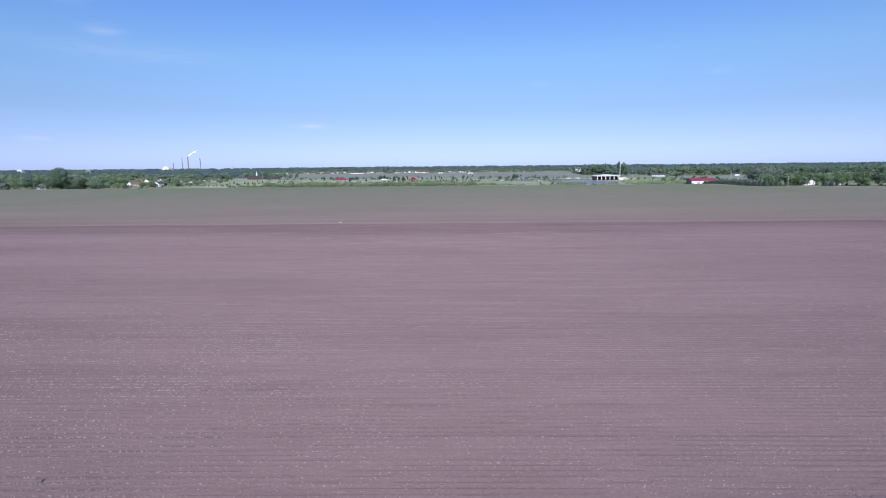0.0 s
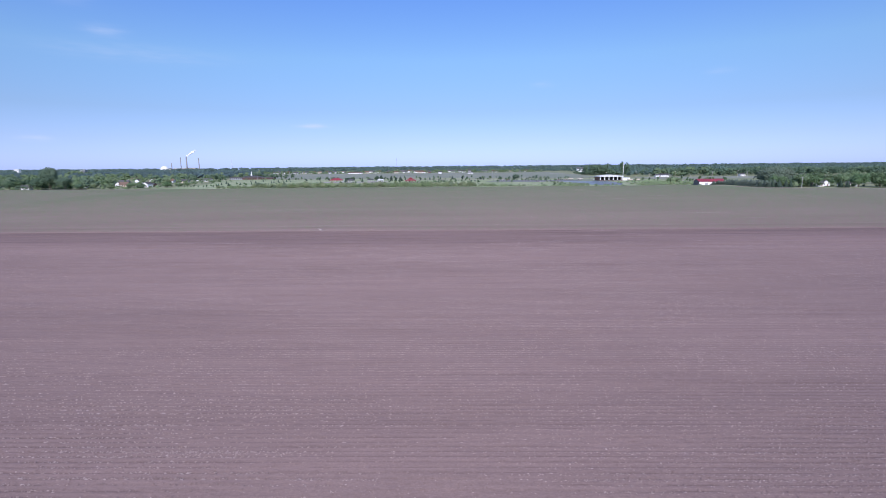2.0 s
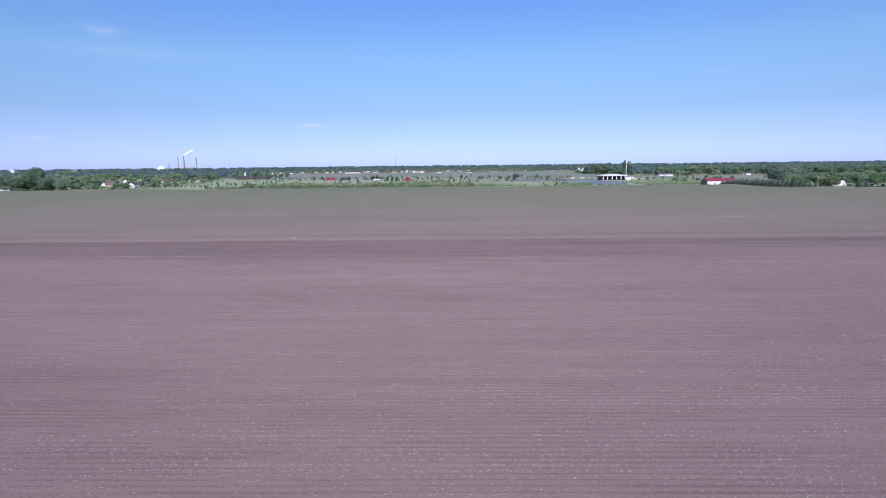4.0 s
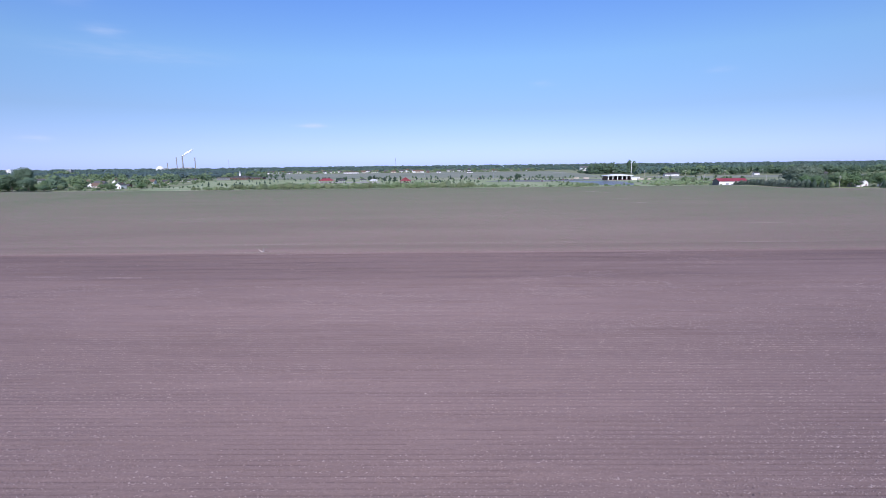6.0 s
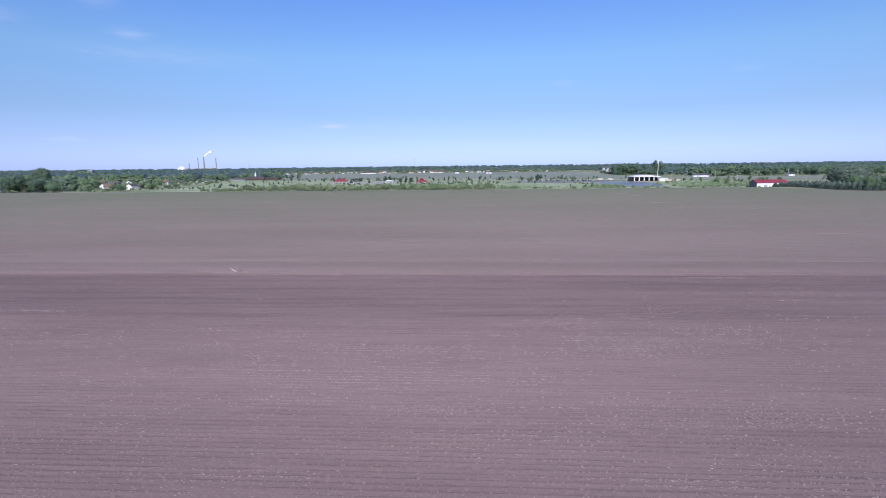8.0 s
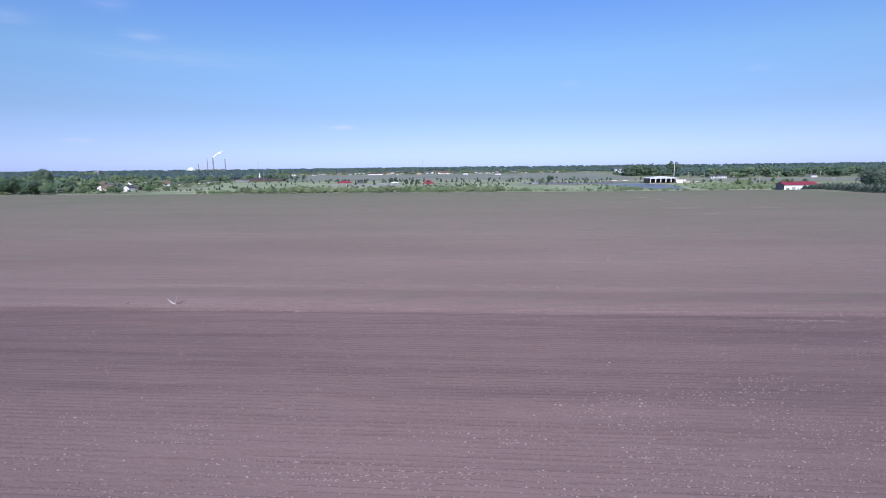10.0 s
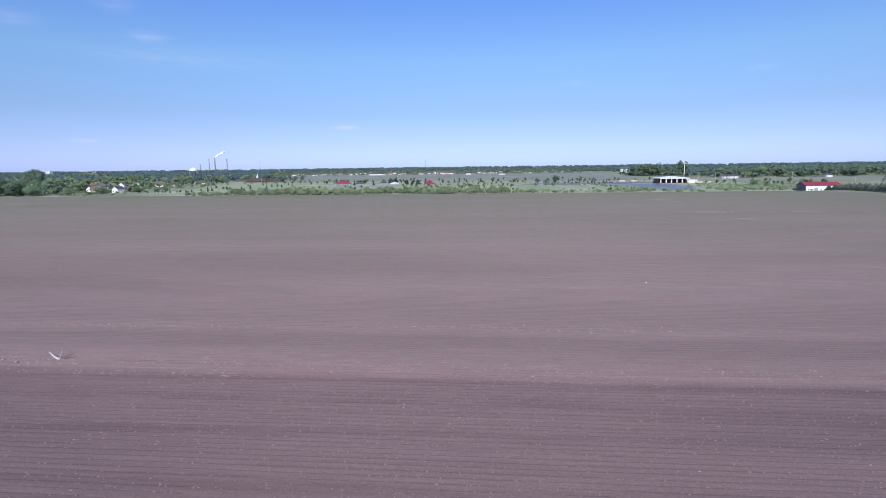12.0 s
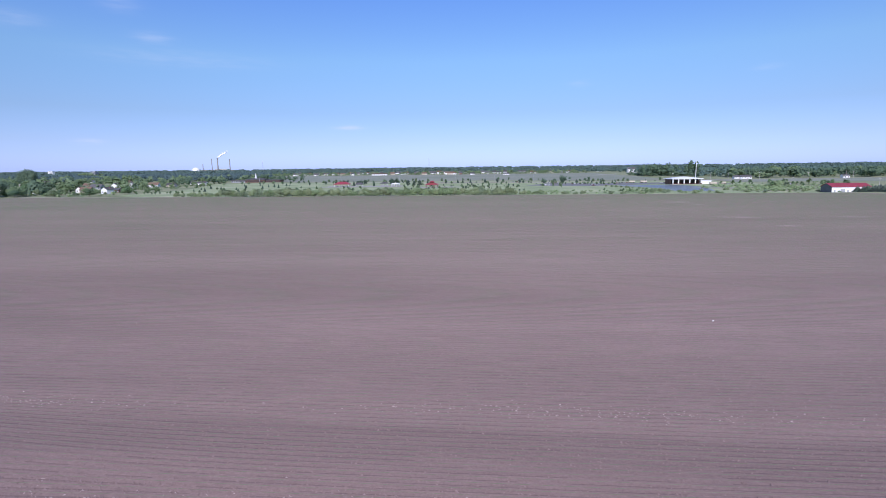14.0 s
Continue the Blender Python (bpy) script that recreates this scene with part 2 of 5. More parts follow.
M_WHITE = surface("white_paint", (0.86, 0.85, 0.83), 0.55, wear=0.04, rand=0.08)
M_CREAM = surface("cream_siding", (0.62, 0.54, 0.43), 0.7, wear=0.08, rand=0.2)
M_BRICK = surface("brick", (0.22, 0.12, 0.09), 0.85, wear=0.2, rand=0.25)
M_GREY = surface("grey_siding", (0.36, 0.37, 0.38), 0.7, wear=0.1, rand=0.2)
# barn gable ends: the shade on them is put into a dark grey
M_GABLE_SHADE = surface("gable_siding", (0.16, 0.155, 0.16), 0.75, wear=0.12)
M_SHINGLE = surface("shingle", (0.12, 0.115, 0.115), 0.9, wear=0.25, rand=0.4)
M_BROWNROOF = surface("brown_shingle", (0.2, 0.13, 0.09), 0.9, wear=0.25, rand=0.3)
M_REDROOF = surface("red_metal_roof", (0.32, 0.05, 0.065), 0.5, wear=0.12, grain=1.5)
M_STEEL = surface("galvanised", (0.5, 0.51, 0.52), 0.45, 0.6, wear=0.1)
M_POLEWOOD = surface("pole_wood", (0.5, 0.46, 0.42), 0.9, wear=0.25)
M_CONCRETE = surface("concrete", (0.42, 0.4, 0.38), 0.85, wear=0.15)
M_STACK = surface("stack_concrete", (0.27, 0.26, 0.265), 0.85, wear=0.2, coarse=0.05)
M_DARK = surface("dark_interior", (0.03, 0.028, 0.028), 0.8, wear=0.2)
M_DOOR = surface("door_paint", (0.25, 0.08, 0.06), 0.6, wear=0.15, rand=0.4)
M_RUBBER = surface("rubber", (0.02, 0.02, 0.02), 0.85)
M_DEADWOOD = surface("dead_wood", (0.62, 0.55, 0.49), 0.9, wear=0.25, grain=10)
M_STEAM = surface("steam", (0.92, 0.92, 0.93), 1.0, wear=0.03)
M_STONE = surface("pale_stone", (0.75, 0.73, 0.7), 0.85, wear=0.1)
m, n, l, b = material("window_glass", 0.06)
b.inputs["Base Color"].default_value = (0.03, 0.04, 0.05, 1)
M_GLASS = m
m, n, l, b = material("pond_water", 0.3)
b.inputs["Base Color"].default_value = (0.16, 0.16, 0.155, 1)
b.inputs["IOR"].default_value = 1.33
b.inputs["Specular IOR Level"].default_value = 0.3
bump_node(n, l, noise_node(n, l, n.new("ShaderNodeNewGeometry").outputs["Position"], 0.9, 5), b, 1.0, 0.45)
M_WATER = m


# ---- building helpers ----
def mesh_of(name, verts, faces, mat, smooth=False):
    me = bpy.data.meshes.new(name)
    me.from_pydata([tuple(v) for v in verts], [], [tuple(f) for f in faces])
    me.materials.append(mat)
    if smooth:
        me.shade_smooth()
    me.update()
    return me


def quads_mesh(name, verts, mat, per=4):
    """Many loose faces of per corners each, from an array of corners."""
    v = np.asarray(verts, dtype=np.float32).reshape(-1, 3)
    me = bpy.data.meshes.new(name)
    count = len(v) // per
    me.vertices.add(len(v))
    me.vertices.foreach_set("co", v.ravel())
    me.loops.add(len(v))
    me.loops.foreach_set("vertex_index", np.arange(len(v), dtype=np.int32))
    me.polygons.add(count)
    me.polygons.foreach_set("loop_start", np.arange(0, len(v), per, dtype=np.int32))
    me.materials.append(mat)
    me.update(calc_edges=True)
    me.validate()
    return me


def lumps_mesh(name, verts, mat):
    """Three-sided lumps, four corners each: three at the foot and the top."""
    me = bpy.data.meshes.new(name)
    k = len(verts)
    index = (np.arange(k)[:, None] * 4 + np.array([0, 1, 3, 1, 2, 3, 2, 0, 3])).astype(np.int32).ravel()
    me.vertices.add(k * 4)
    me.vertices.foreach_set("co", np.asarray(verts, dtype=np.float32).ravel())
    me.loops.add(len(index))
    me.loops.foreach_set("vertex_index", index)
    me.polygons.add(k * 3)
    me.polygons.foreach_set("loop_start", np.arange(0, len(index), 3, dtype=np.int32))
    me.materials.append(mat)
    me.update(calc_edges=True)
    return me


def part(name, bm, mat, parent, label=""):
    me = bm if isinstance(bm, bpy.types.Mesh) else None
    if me is None:
        me = bpy.data.meshes.new(name)
        bm.normal_update()
        bm.to_mesh(me)
        bm.free()
        me.materials.append(mat)
    ob = new(name, me)
    ob.parent = parent
    return tagged(ob, label)


def thing(name, label, category, group="", at=None, kind=""):
    ob = tagged(new(name), label, category, group, kind)
    ob.empty_display_size = 0.5
    if at is not None:
        ob.matrix_basis = at
    return ob


def box(bm, x0, x1, y0, y1, z0, z1, bevel=0.0):
    vs = [bm.verts.new((x, y, z)) for z in (z0, z1) for x, y in ((x0, y0), (x1, y0), (x1, y1), (x0, y1))]
    fs = [bm.faces.new([vs[i] for i in f]) for f in ((3, 2, 1, 0), (4, 5, 6, 7), (0, 1, 5, 4), (1, 2, 6, 5), (2, 3, 7, 6), (3, 0, 4, 7))]
    if bevel:
        bmesh.ops.bevel(bm, geom=list({e for f in fs for e in f.edges}), offset=bevel, segments=1, affect="EDGES")
    return bm


def boxed(*a, bevel=0.0):
    return box(bmesh.new(), *a, bevel=bevel)


def rod(bm, p, q, r0, r1=None, sides=8):
    """A tapered round rod from p to q."""
    p, q = Vector(p), Vector(q)
    m = Matrix.Translation(p) @ (q - p).to_track_quat("Z", "Y").to_matrix().to_4x4()
    length = (q - p).length
    rings = [[bm.verts.new(m @ Vector((r * math.cos(2 * math.pi * i / sides), r * math.sin(2 * math.pi * i / sides), z))) for i in range(sides)]
             for r, z in ((r0, 0), (r0 if r1 is None else r1, length))]
    for i in range(sides):
        j = (i + 1) % sides
        bm.faces.new((rings[0][i], rings[0][j], rings[1][j], rings[1][i]))
    bm.faces.new(rings[0][::-1])
    bm.faces.new(rings[1])
    return bm


def prism(bm, outline, y0, y1):
    """An outline in x and z, drawn out from y0 to y1."""
    a = [bm.verts.new((x, y0, z)) for x, z in outline]
    c = [bm.verts.new((x, y1, z)) for x, z in outline]
    k = len(a)
    bm.faces.new(a)
    bm.faces.new(c[::-1])
    for i in range(k):
        bm.faces.new((a[(i + 1) % k], a[i], c[i], c[(i + 1) % k]))
    return bm


# ---- ground ----
def far_edge(x):
    """Where the ploughed field ends."""
    return float(np.interp(x, [-1600, -545, -200, 0, 270, 300, 322, 420, 900, 1600], [700, 632, 606, 603, 602, 601, 530, 490, 300, 40]))


def smooth(t):
    t = min(1.0, max(0.0, t))
    return t * t * (3 - 2 * t)


def terrain(x, y):
    """The land falls away gently beyond the field, most of all towards the pond."""
    depth = float(np.interp(x, [-900, -420, -330, -160, 20, 140, 230, 310, 420, 700], [2.0, 1.9, 1.3, 0.5, 0.7, 2.6, 3.5, 3.05, 3.0, 2.5]))
    ramp = float(np.interp(x, [230, 320], [48, 60]))
    return -0.2 - depth * smooth((y - 602) / ramp) * (1 - 0.7 * smooth((y - 1000) / 500))


def settle(x, y):
    """From the level plan to the sloping land: the place, and how much larger the plan is there."""
    grow = 1.0
    for _ in range(6):
        px, py = 9.1 + (x - 9.1) * grow, 185.5 + (y - 185.5) * grow
        grow = 1 - (terrain(px, py) + 0.2) / 23.5
    return px, py, terrain(px, py), grow


def sited(x, y, turn=0.0, sized=True):
    px, py, pz, grow = settle(x, y)
    m = Matrix.Translation((px, py, pz)) @ pose(0, 0, 0, 0, 0, turn)
    return m @ Matrix.Diagonal((grow, grow, grow, 1)) if sized else m


LINES_X = [-4950, -3500, -2400, -1600, -1200] + list(range(-900, 901, 20)) + [1200, 1600, 2400, 3500, 4950]
LINES_Y = [-4950, -2500, -900, -300, 100, 400] + list(range(580, 741, 8)) + list(range(760, 1601, 20)) + [1800, 2200, 2800, 3600, 4950]


def sheet(name, rings, mat, over, label, category, level=True):
    """A flat piece of ground laid over the land, over metres above it."""
    bm = bmesh.new()
    pts = [settle(x, y)[:2] if level else (x, y) for x, y in rings]
    f = bm.faces.new([bm.verts.new((x, y, 0)) for x, y in pts])
    bmesh.ops.triangulate(bm, faces=[f])
    for axis, lines in ((0, LINES_X), (1, LINES_Y)):
        lo, hi = min(p[axis] for p in pts), max(p[axis] for p in pts)
        for q in lines:
            if lo < q < hi:
                co, no = [0, 0, 0], [0, 0, 0]
                co[axis], no[axis] = q, 1
                bmesh.ops.bisect_plane(bm, geom=bm.verts[:] + bm.edges[:] + bm.faces[:], plane_co=co, plane_no=no)
    for v in bm.verts:
        v.co.z = terrain(v.co.x, v.co.y) + over
    bm.normal_update()
    if sum(fc.normal.z for fc in bm.faces) < 0:
        bmesh.ops.reverse_faces(bm, faces=bm.faces[:])
    me = bpy.data.meshes.new(name)
    bm.to_mesh(me)
    bm.free()
    me.materials.append(mat)
    return tagged(new(name, me), label, category, kind="structure")


wx, wy = len(LINES_X), len(LINES_Y)
ground_me = mesh_of("ground", [(x, y, terrain(x, y)) for y in LINES_Y for x in LINES_X],
                    [(j * wx + i, j * wx + i + 1, j * wx + wx + i + 1, j * wx + wx + i) for j in range(wy - 1) for i in range(wx - 1)], M_GROUND)
tagged(new("ground", ground_me), "rough green grassland stretching flat to the horizon", "ground", kind="structure")

ROW = 0.76


def lean(x, y):
    """How far the rows wander from straight."""
    around = 2.2 * math.exp(-((x + 46) / 22) ** 2 - ((y - 221) / 9) ** 2) * math.tanh((y - 219) / 2)
    return -0.02 * x + 0.5 * noise.noise((x * 0.012, y * 0.02, 3.1)) + around


ROW_TALL = {k: 0.042 * (random.uniform(0.45, 1.5) * (1.4 if k % 8 == 0 else 1) if k * ROW < 215 else random.uniform(0.85, 1.15)) for k in range(-20, 900)}


def ridge(k, x, y):
    return min(1.0, max(0.0, (330 - abs(x)) / 70)) * ROW_TALL[k] * max(0.15, 0.75 + (1.1 if y < 215 else 0.25) * noise.noise((x * 0.09, y * 0.35, 0)))


def furrowed_field():
    """Planting rows: a narrow moist trench, then a low rounded ridge."""
    xs = np.concatenate([np.linspace(-330, -90, 23), np.linspace(-84, 84, 43), np.linspace(90, 330, 23)])
    near = ((0.0, -1.0), (0.12, -0.9), (0.26, 0.35), (0.44, 0.75), (0.62, 0.2))
    far = ((0.0, -0.9), (0.38, 0.75))
    lines = [(k, k * ROW + p, z, p == 0.0) for k in range(-16, int(606 / ROW)) for p, z in (near if k * ROW < 300 else far)]
    w, verts, faces, moist = len(xs), [], [], []
    for k, y, z, _ in lines:
        verts += [(x, min(y + lean(x, y), far_edge(x)), z * ridge(k, x, y) * smooth((330 - abs(x)) / 70)) for x in xs]
    for j in range(len(lines) - 1):
        k, y, _, trench = lines[j]
        for i in range(w - 1):
            faces.append((j * w + i, j * w + i + 1, j * w + w + i + 1, j * w + w + i))
            if not trench or y > 300:
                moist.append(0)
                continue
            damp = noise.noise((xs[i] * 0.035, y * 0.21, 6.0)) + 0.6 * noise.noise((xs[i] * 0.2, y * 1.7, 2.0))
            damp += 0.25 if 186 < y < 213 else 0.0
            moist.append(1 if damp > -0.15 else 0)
    for sgn in (-1, 1):
        cols = [sgn * v for v in (330, 420, 545, 700, 900, 1600)]
        b0 = len(verts)
        for c in cols:
            e = far_edge(c)
            verts += [(c, y, 0.0) for y in np.linspace(-400, e, 8)]
        for i in range(len(cols) - 1):
            for j in range(7):
                q = (b0 + i * 8 + j, b0 + (i + 1) * 8 + j, b0 + (i + 1) * 8 + j + 1, b0 + i * 8 + j + 1)
                faces.append(q if sgn > 0 else q[::-1])
                moist.append(0)
    b0 = len(verts)
    verts += [(-330, -400, -0.01), (330, -400, -0.01), (330, -11, -0.01), (-330, -11, -0.01)]
    faces.append((b0, b0 + 1, b0 + 2, b0 + 3))
    moist.append(0)
    me = mesh_of("field", verts, faces, M_SOIL)
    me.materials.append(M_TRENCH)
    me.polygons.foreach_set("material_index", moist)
    return tagged(new("field", me), "dry mauve-brown tilled field with fine planting rows", "field", kind="structure")


furrowed_field()


def crop_rows():
    """Seedlings on the ridges beyond the turning strip: thin low leaves, hardly seen from above and dense at a low angle."""
    quads, luck = [], random.Random(12)
    for k in range(int(216.5 / ROW), int(628 / ROW)):
        y, x = k * ROW + 0.44 + luck.uniform(-0.03, 0.03), -1000.0 + luck.uniform(0, 12)
        while x < 430:
            x1 = x + 12.0
            yy, y2 = y + lean(x, y), y + lean(x1, y)
            if max(yy, y2) < min(far_edge(x), far_edge(x1)) - 1.5 and abs(x) < 60 + yy * 1.05:
                tall = CROP_TALL * luck.uniform(0.8, 1.2) * min(1.0, 0.8 + (y - 217) / 250)
                low = [0.75 * ridge(k, q, y) if abs(q) < 330 else 0.0 for q in (x, x1)]
                quads += [(x, yy, low[0] - 0.03), (x1, y2, low[1] - 0.03), (x1, y2 + 0.012, low[1] + tall), (x, yy + 0.012, low[0] + tall)]
            x = x1
    ob = new("crop_seedlings", quads_mesh("crop_seedlings", quads, M_SEEDLING))
    return tagged(ob, "thin rows of green crop seedlings on brown soil", "seedlings", kind="stuff")


CROP_TALL = 0.027
crop_rows()


# pale drifts of straw lying along the rows: x, y, length, width, how many bits
DRIFTS = ((-63, 186.4, 8, 0.8, 200), (-80, 188, 7, 0.7, 130), (-17, 64.6, 9, 0.7, 260), (133, 275.7, 10, 1.6, 420), (101, 227.3, 20, 0.8, 260), (62, 210, 10, 0.7, 130), (-47, 217.4, 9, 0.8, 90), (-45, 232.5, 24, 1.6, 420), (20, 232, 30, 1.8, 300),
          (-20, 217.5, 50, 2.6, 260), (45, 216, 60, 2.6, 260), (38, 150.5, 9, 2.6, 260), (7, 151.5, 8, 0.9, 160), (-90, 219, 50, 2.2, 200), (150, 250, 18, 0.8, 160), (133, 510.6, 8, 8.0, 900), (137, 487, 5, 6.0, 400),
          (125, 415.6, 10, 5.0, 900), (126, 383.5, 6, 3.2, 420), (170, 415.6, 8, 5.0, 600))


def patchy(x, y, seed):
    """Smooth random field between 0 and 1 over the plan, one lattice step a unit."""
    table = np.random.default_rng(seed).random((256, 256))
    xi, yi = np.floor(x).astype(int), np.floor(y).astype(int)
    fx, fy = x - xi, y - yi
    fx, fy = fx * fx * (3 - 2 * fx), fy * fy * (3 - 2 * fy)
    a, b2 = table[xi % 256, yi % 256], table[(xi + 1) % 256, yi % 256]
    c, d = table[xi % 256, (yi + 1) % 256], table[(xi + 1) % 256, (yi + 1) % 256]
    return (a * (1 - fx) + b2 * fx) * (1 - fy) + (c * (1 - fx) + d * fx) * fy


def strewn(rng, count, y0, y1, reach):
    """Places on the tilled soil, thinner away from the flight line."""
    u = rng.random(count)
    x = 36 * u / 0.55
    out = u > 0.55
    x[out] = 36 * (1 - (u[out] - 0.55) / 0.45 * (1 - (36 / reach) ** 0.6)) ** (-1 / 0.6)
    x *= np.where(rng.random(count) < 0.5, -1, 1)
    return x + 5, y0 + (y1 - y0) * rng.random(count)


def lumps_on(rng, x, y, r, stretch, tall):
    """Corners of three-sided lumps: steep, uneven, longer along the rows."""
    n_l = len(x)
    a0 = rng.random(n_l) * 6.283
    turn_l = rng.normal(size=n_l) * 0.35
    base = []
    for k in range(3):
        a = a0 + k * 2.094 + rng.normal(size=n_l) * 0.3
        px, py = np.cos(a) * r * stretch, np.sin(a) * r
        base.append(np.stack([x + px * np.cos(turn_l) - py * np.sin(turn_l), y + px * np.sin(turn_l) + py * np.cos(turn_l), np.full(n_l, -0.03)], 1))
    top = np.stack([x + rng.normal(size=n_l) * r * 0.3, y + rng.normal(size=n_l) * r * 0.3, 0.03 + r * tall], 1)
    return np.stack([*base, top], 1)


def residue():
    """Clods all over the tilled soil; pale stalk bits in patches and along some of the rows."""
    rng = np.random.default_rng(5)
    x, y = strewn(rng, 190000, 26, 220, 170)
    x2, y2 = strewn(rng, 22000, 220, 300, 190)
    x, y = np.concatenate([x, x2]), np.concatenate([y, y2])
    across = y + 0.02 * x
    keep = (across < 180) | (across > 216) | (rng.random(len(x)) < 0.3)
    x, y = x[keep], y[keep]
    r = (0.045 + 0.06 * rng.random(len(x)) ** 1.6) * (np.maximum(36, np.abs(x)) / 36) ** 0.3
    clods = lumps_on(rng, x, y, r, 1.5, 0.7 + 0.5 * rng.random(len(x)))
    tagged(new("soil_clods", lumps_mesh("soil_clods", clods, M_CLOD)), "crumbly brown clods lying on the tilled soil", "clods", kind="stuff")
    x, y = strewn(rng, 380000, 26, 215, 190)
    x2, y2 = strewn(rng, 40000, 215, 310, 190)
    x, y = np.concatenate([x, x2]), np.concatenate([y, y2])
    row_luck = np.random.default_rng(8).random(600) ** 2
    along = (y + 0.02 * x) / ROW
    d = 0.6 * patchy(x * 0.03 + 40, y * 0.05, 1) + 0.4 * patchy(x * 0.12 + 90, y * 0.35, 2) + 0.22 * patchy(x * 0.25, y * 2.2, 3) - 0.46 + 0.0022 * np.minimum(np.abs(x), 80)
    d -= 0.4 * np.clip((along * ROW - 162) / 26, 0, 1) * (along * ROW < 213)
    keep = rng.random(len(x)) < np.clip(d * 2.6, 0.006, 1.0) * (0.35 + row_luck[along.astype(int) % 600])
    x, y = x[keep][:105000], y[keep][:105000]
    y += 0.35 - (((y + 0.02 * x) / ROW) % 1.0) * ROW * 0.55
    r = (0.034 + 0.034 * rng.random(len(x)) ** 1.5) * (np.maximum(36, np.abs(x)) / 36) ** 0.12
    bits = [lumps_on(rng, x, y, r, 3.0, 0.8 + 0.6 * rng.random(len(x)))]
    for cx, cy, lx, ly, k in DRIFTS:
        x, y = cx + rng.normal(size=k) * lx * 0.45, cy + rng.normal(size=k) * ly * 0.45
        bits.append(lumps_on(rng, x, y - 0.02 * (x - cx), 0.04 + 0.03 * rng.random(k), 2.8, 1.0))
    tagged(new("straw_litter", lumps_mesh("straw_litter", np.concatenate(bits), M_STRAW)), "pale bits of old stalk littering the soil", "straw", kind="stuff")


residue()

sheet("lawn", [(-330, 640), (-255, 617), (-200, 609), (0, 606), (270, 605), (300, 640), (340, 850), (300, 935), (-290, 1000), (-420, 1010), (-330, 760)],
      M_LAWN, 0.1, "mown green parkland lawn beyond the field", "lawn")
sheet("far_field", [(-395, 1215), (-330, 1060), (-130, 1045), (60, 1030), (300, 990), (325, 1240), (330, 1460), (340, 1700), (-100, 1690), (-600, 1700)],
      M_CROP, 0.1, "distant flat field with a thin green crop", "field")
sheet("side_field", [(340, 860), (405, 858), (700, 820), (900, 830), (900, 960), (480, 975), (345, 960)], M_CROP, 0.1, "flat field with a thin green crop beside the road", "field")
sheet("road", [(-300, 1012), (-40, 936), (90, 928), (345, 962), (700, 980), (1200, 990), (1200, 997), (700, 988), (345, 970), (90, 936), (-40, 944), (-300, 1021)],
      M_GRAVEL, 0.2, "pale straight country road", "road")
sheet("dry_grass", [(-48, 905), (60, 898), (150, 905), (150, 925), (60, 965), (-48, 975)], M_DRY, 0.15, "pale dry grass strip along the park road", "grass")
sheet("paving", [(-182, 797), (-84, 792), (-80, 838), (-128, 848), (-182, 842)], M_GRAVEL, 0.2, "pale gravel paving round the park shelters", "paving")
sheet("dry_grass", [(-420, 627), (-345, 622), (-290, 614), (-238, 610), (-238, 613), (-290, 620), (-345, 630), (-420, 636)], M_DRY, 0.14, "pale dry grass at the field's edge", "grass")
sheet("dry_grass", [(232, 668), (262, 676), (300, 706), (345, 770), (330, 775), (290, 722), (255, 690), (230, 682)], M_DRY, 0.15, "pale dry grass between the shrubs", "grass")
sheet("dry_grass", [(240, 630), (290, 640), (298, 660), (250, 650)], M_DRY, 0.15, "pale dry grass between the shrubs", "grass")
sheet("gravel_lane", [(95, 905), (163, 915), (206, 878), (255, 862), (256, 868), (208, 885), (165, 924), (95, 913)], M_GRAVEL, 0.22, "pale gravel lane through the park", "lane")
sheet("paving", [(-60, 764), (-20, 762), (0, 780), (-20, 792), (-60, 790)], M_GRAVEL, 0.2, "pale gravel paving round a park shelter", "paving")
sheet("path", [(214, 700), (262, 700), (330, 740), (385, 812), (378, 815), (322, 746), (258, 707), (214, 708)], M_GRAVEL, 0.2, "pale sandy path through the shrubs", "path")
sheet("road", [(296, 1425), (360, 1475), (366, 1505), (296, 1452)], M_GRAVEL, 0.2, "pale road bending past the far field", "road")
sheet("car_park", [(66, 800), (140, 770), (215, 820), (300, 800), (310, 815), (235, 860), (100, 872)], M_ROAD, 0.2, "grey asphalt car park", "car park")
sheet("farm_lane", [(392, 497), (430, 481), (900, 296), (900, 291), (430, 476), (388, 493)], M_GRAVEL, 0.26, "narrow pale gravel lane along the field", "lane")
POND = ((174, 787), (168, 766), (177, 738), (188, 700), (182, 664), (192, 640), (212, 642), (224, 672), (236, 720), (238, 760), (226, 784), (206, 790))
pond_ring = []
for i in range(len(POND)):
    p0, p1, p2, p3 = (Vector(POND[(i + k - 1) % len(POND)]) for k in range(4))
    for f in (0.0, 0.25, 0.5, 0.75):
        # an even curve through the bank's corners
        q = 0.5 * (2 * p1 + (p2 - p0) * f + (2 * p0 - 5 * p1 + 4 * p2 - p3) * f * f + (3 * p1 - p0 - 3 * p2 + p3) * f ** 3)
        pond_ring.append((q.x, q.y))
sheet("pond", pond_ring, M_WATER, 0.16, "small blue pond with grassy banks", "water")


# ---- trees ----
ICO = {}


def ico():
    """Corners and faces of a rough ball."""
    if not ICO:
        bm = bmesh.new()
        bmesh.ops.create_icosphere(bm, subdivisions=1, radius=1)
        bm.verts.ensure_lookup_table()
        ICO["ball"] = (np.array([v.co[:] for v in bm.verts]), [[v.index for v in f.verts] for f in bm.faces])
        bm.free()
    return ICO["ball"]


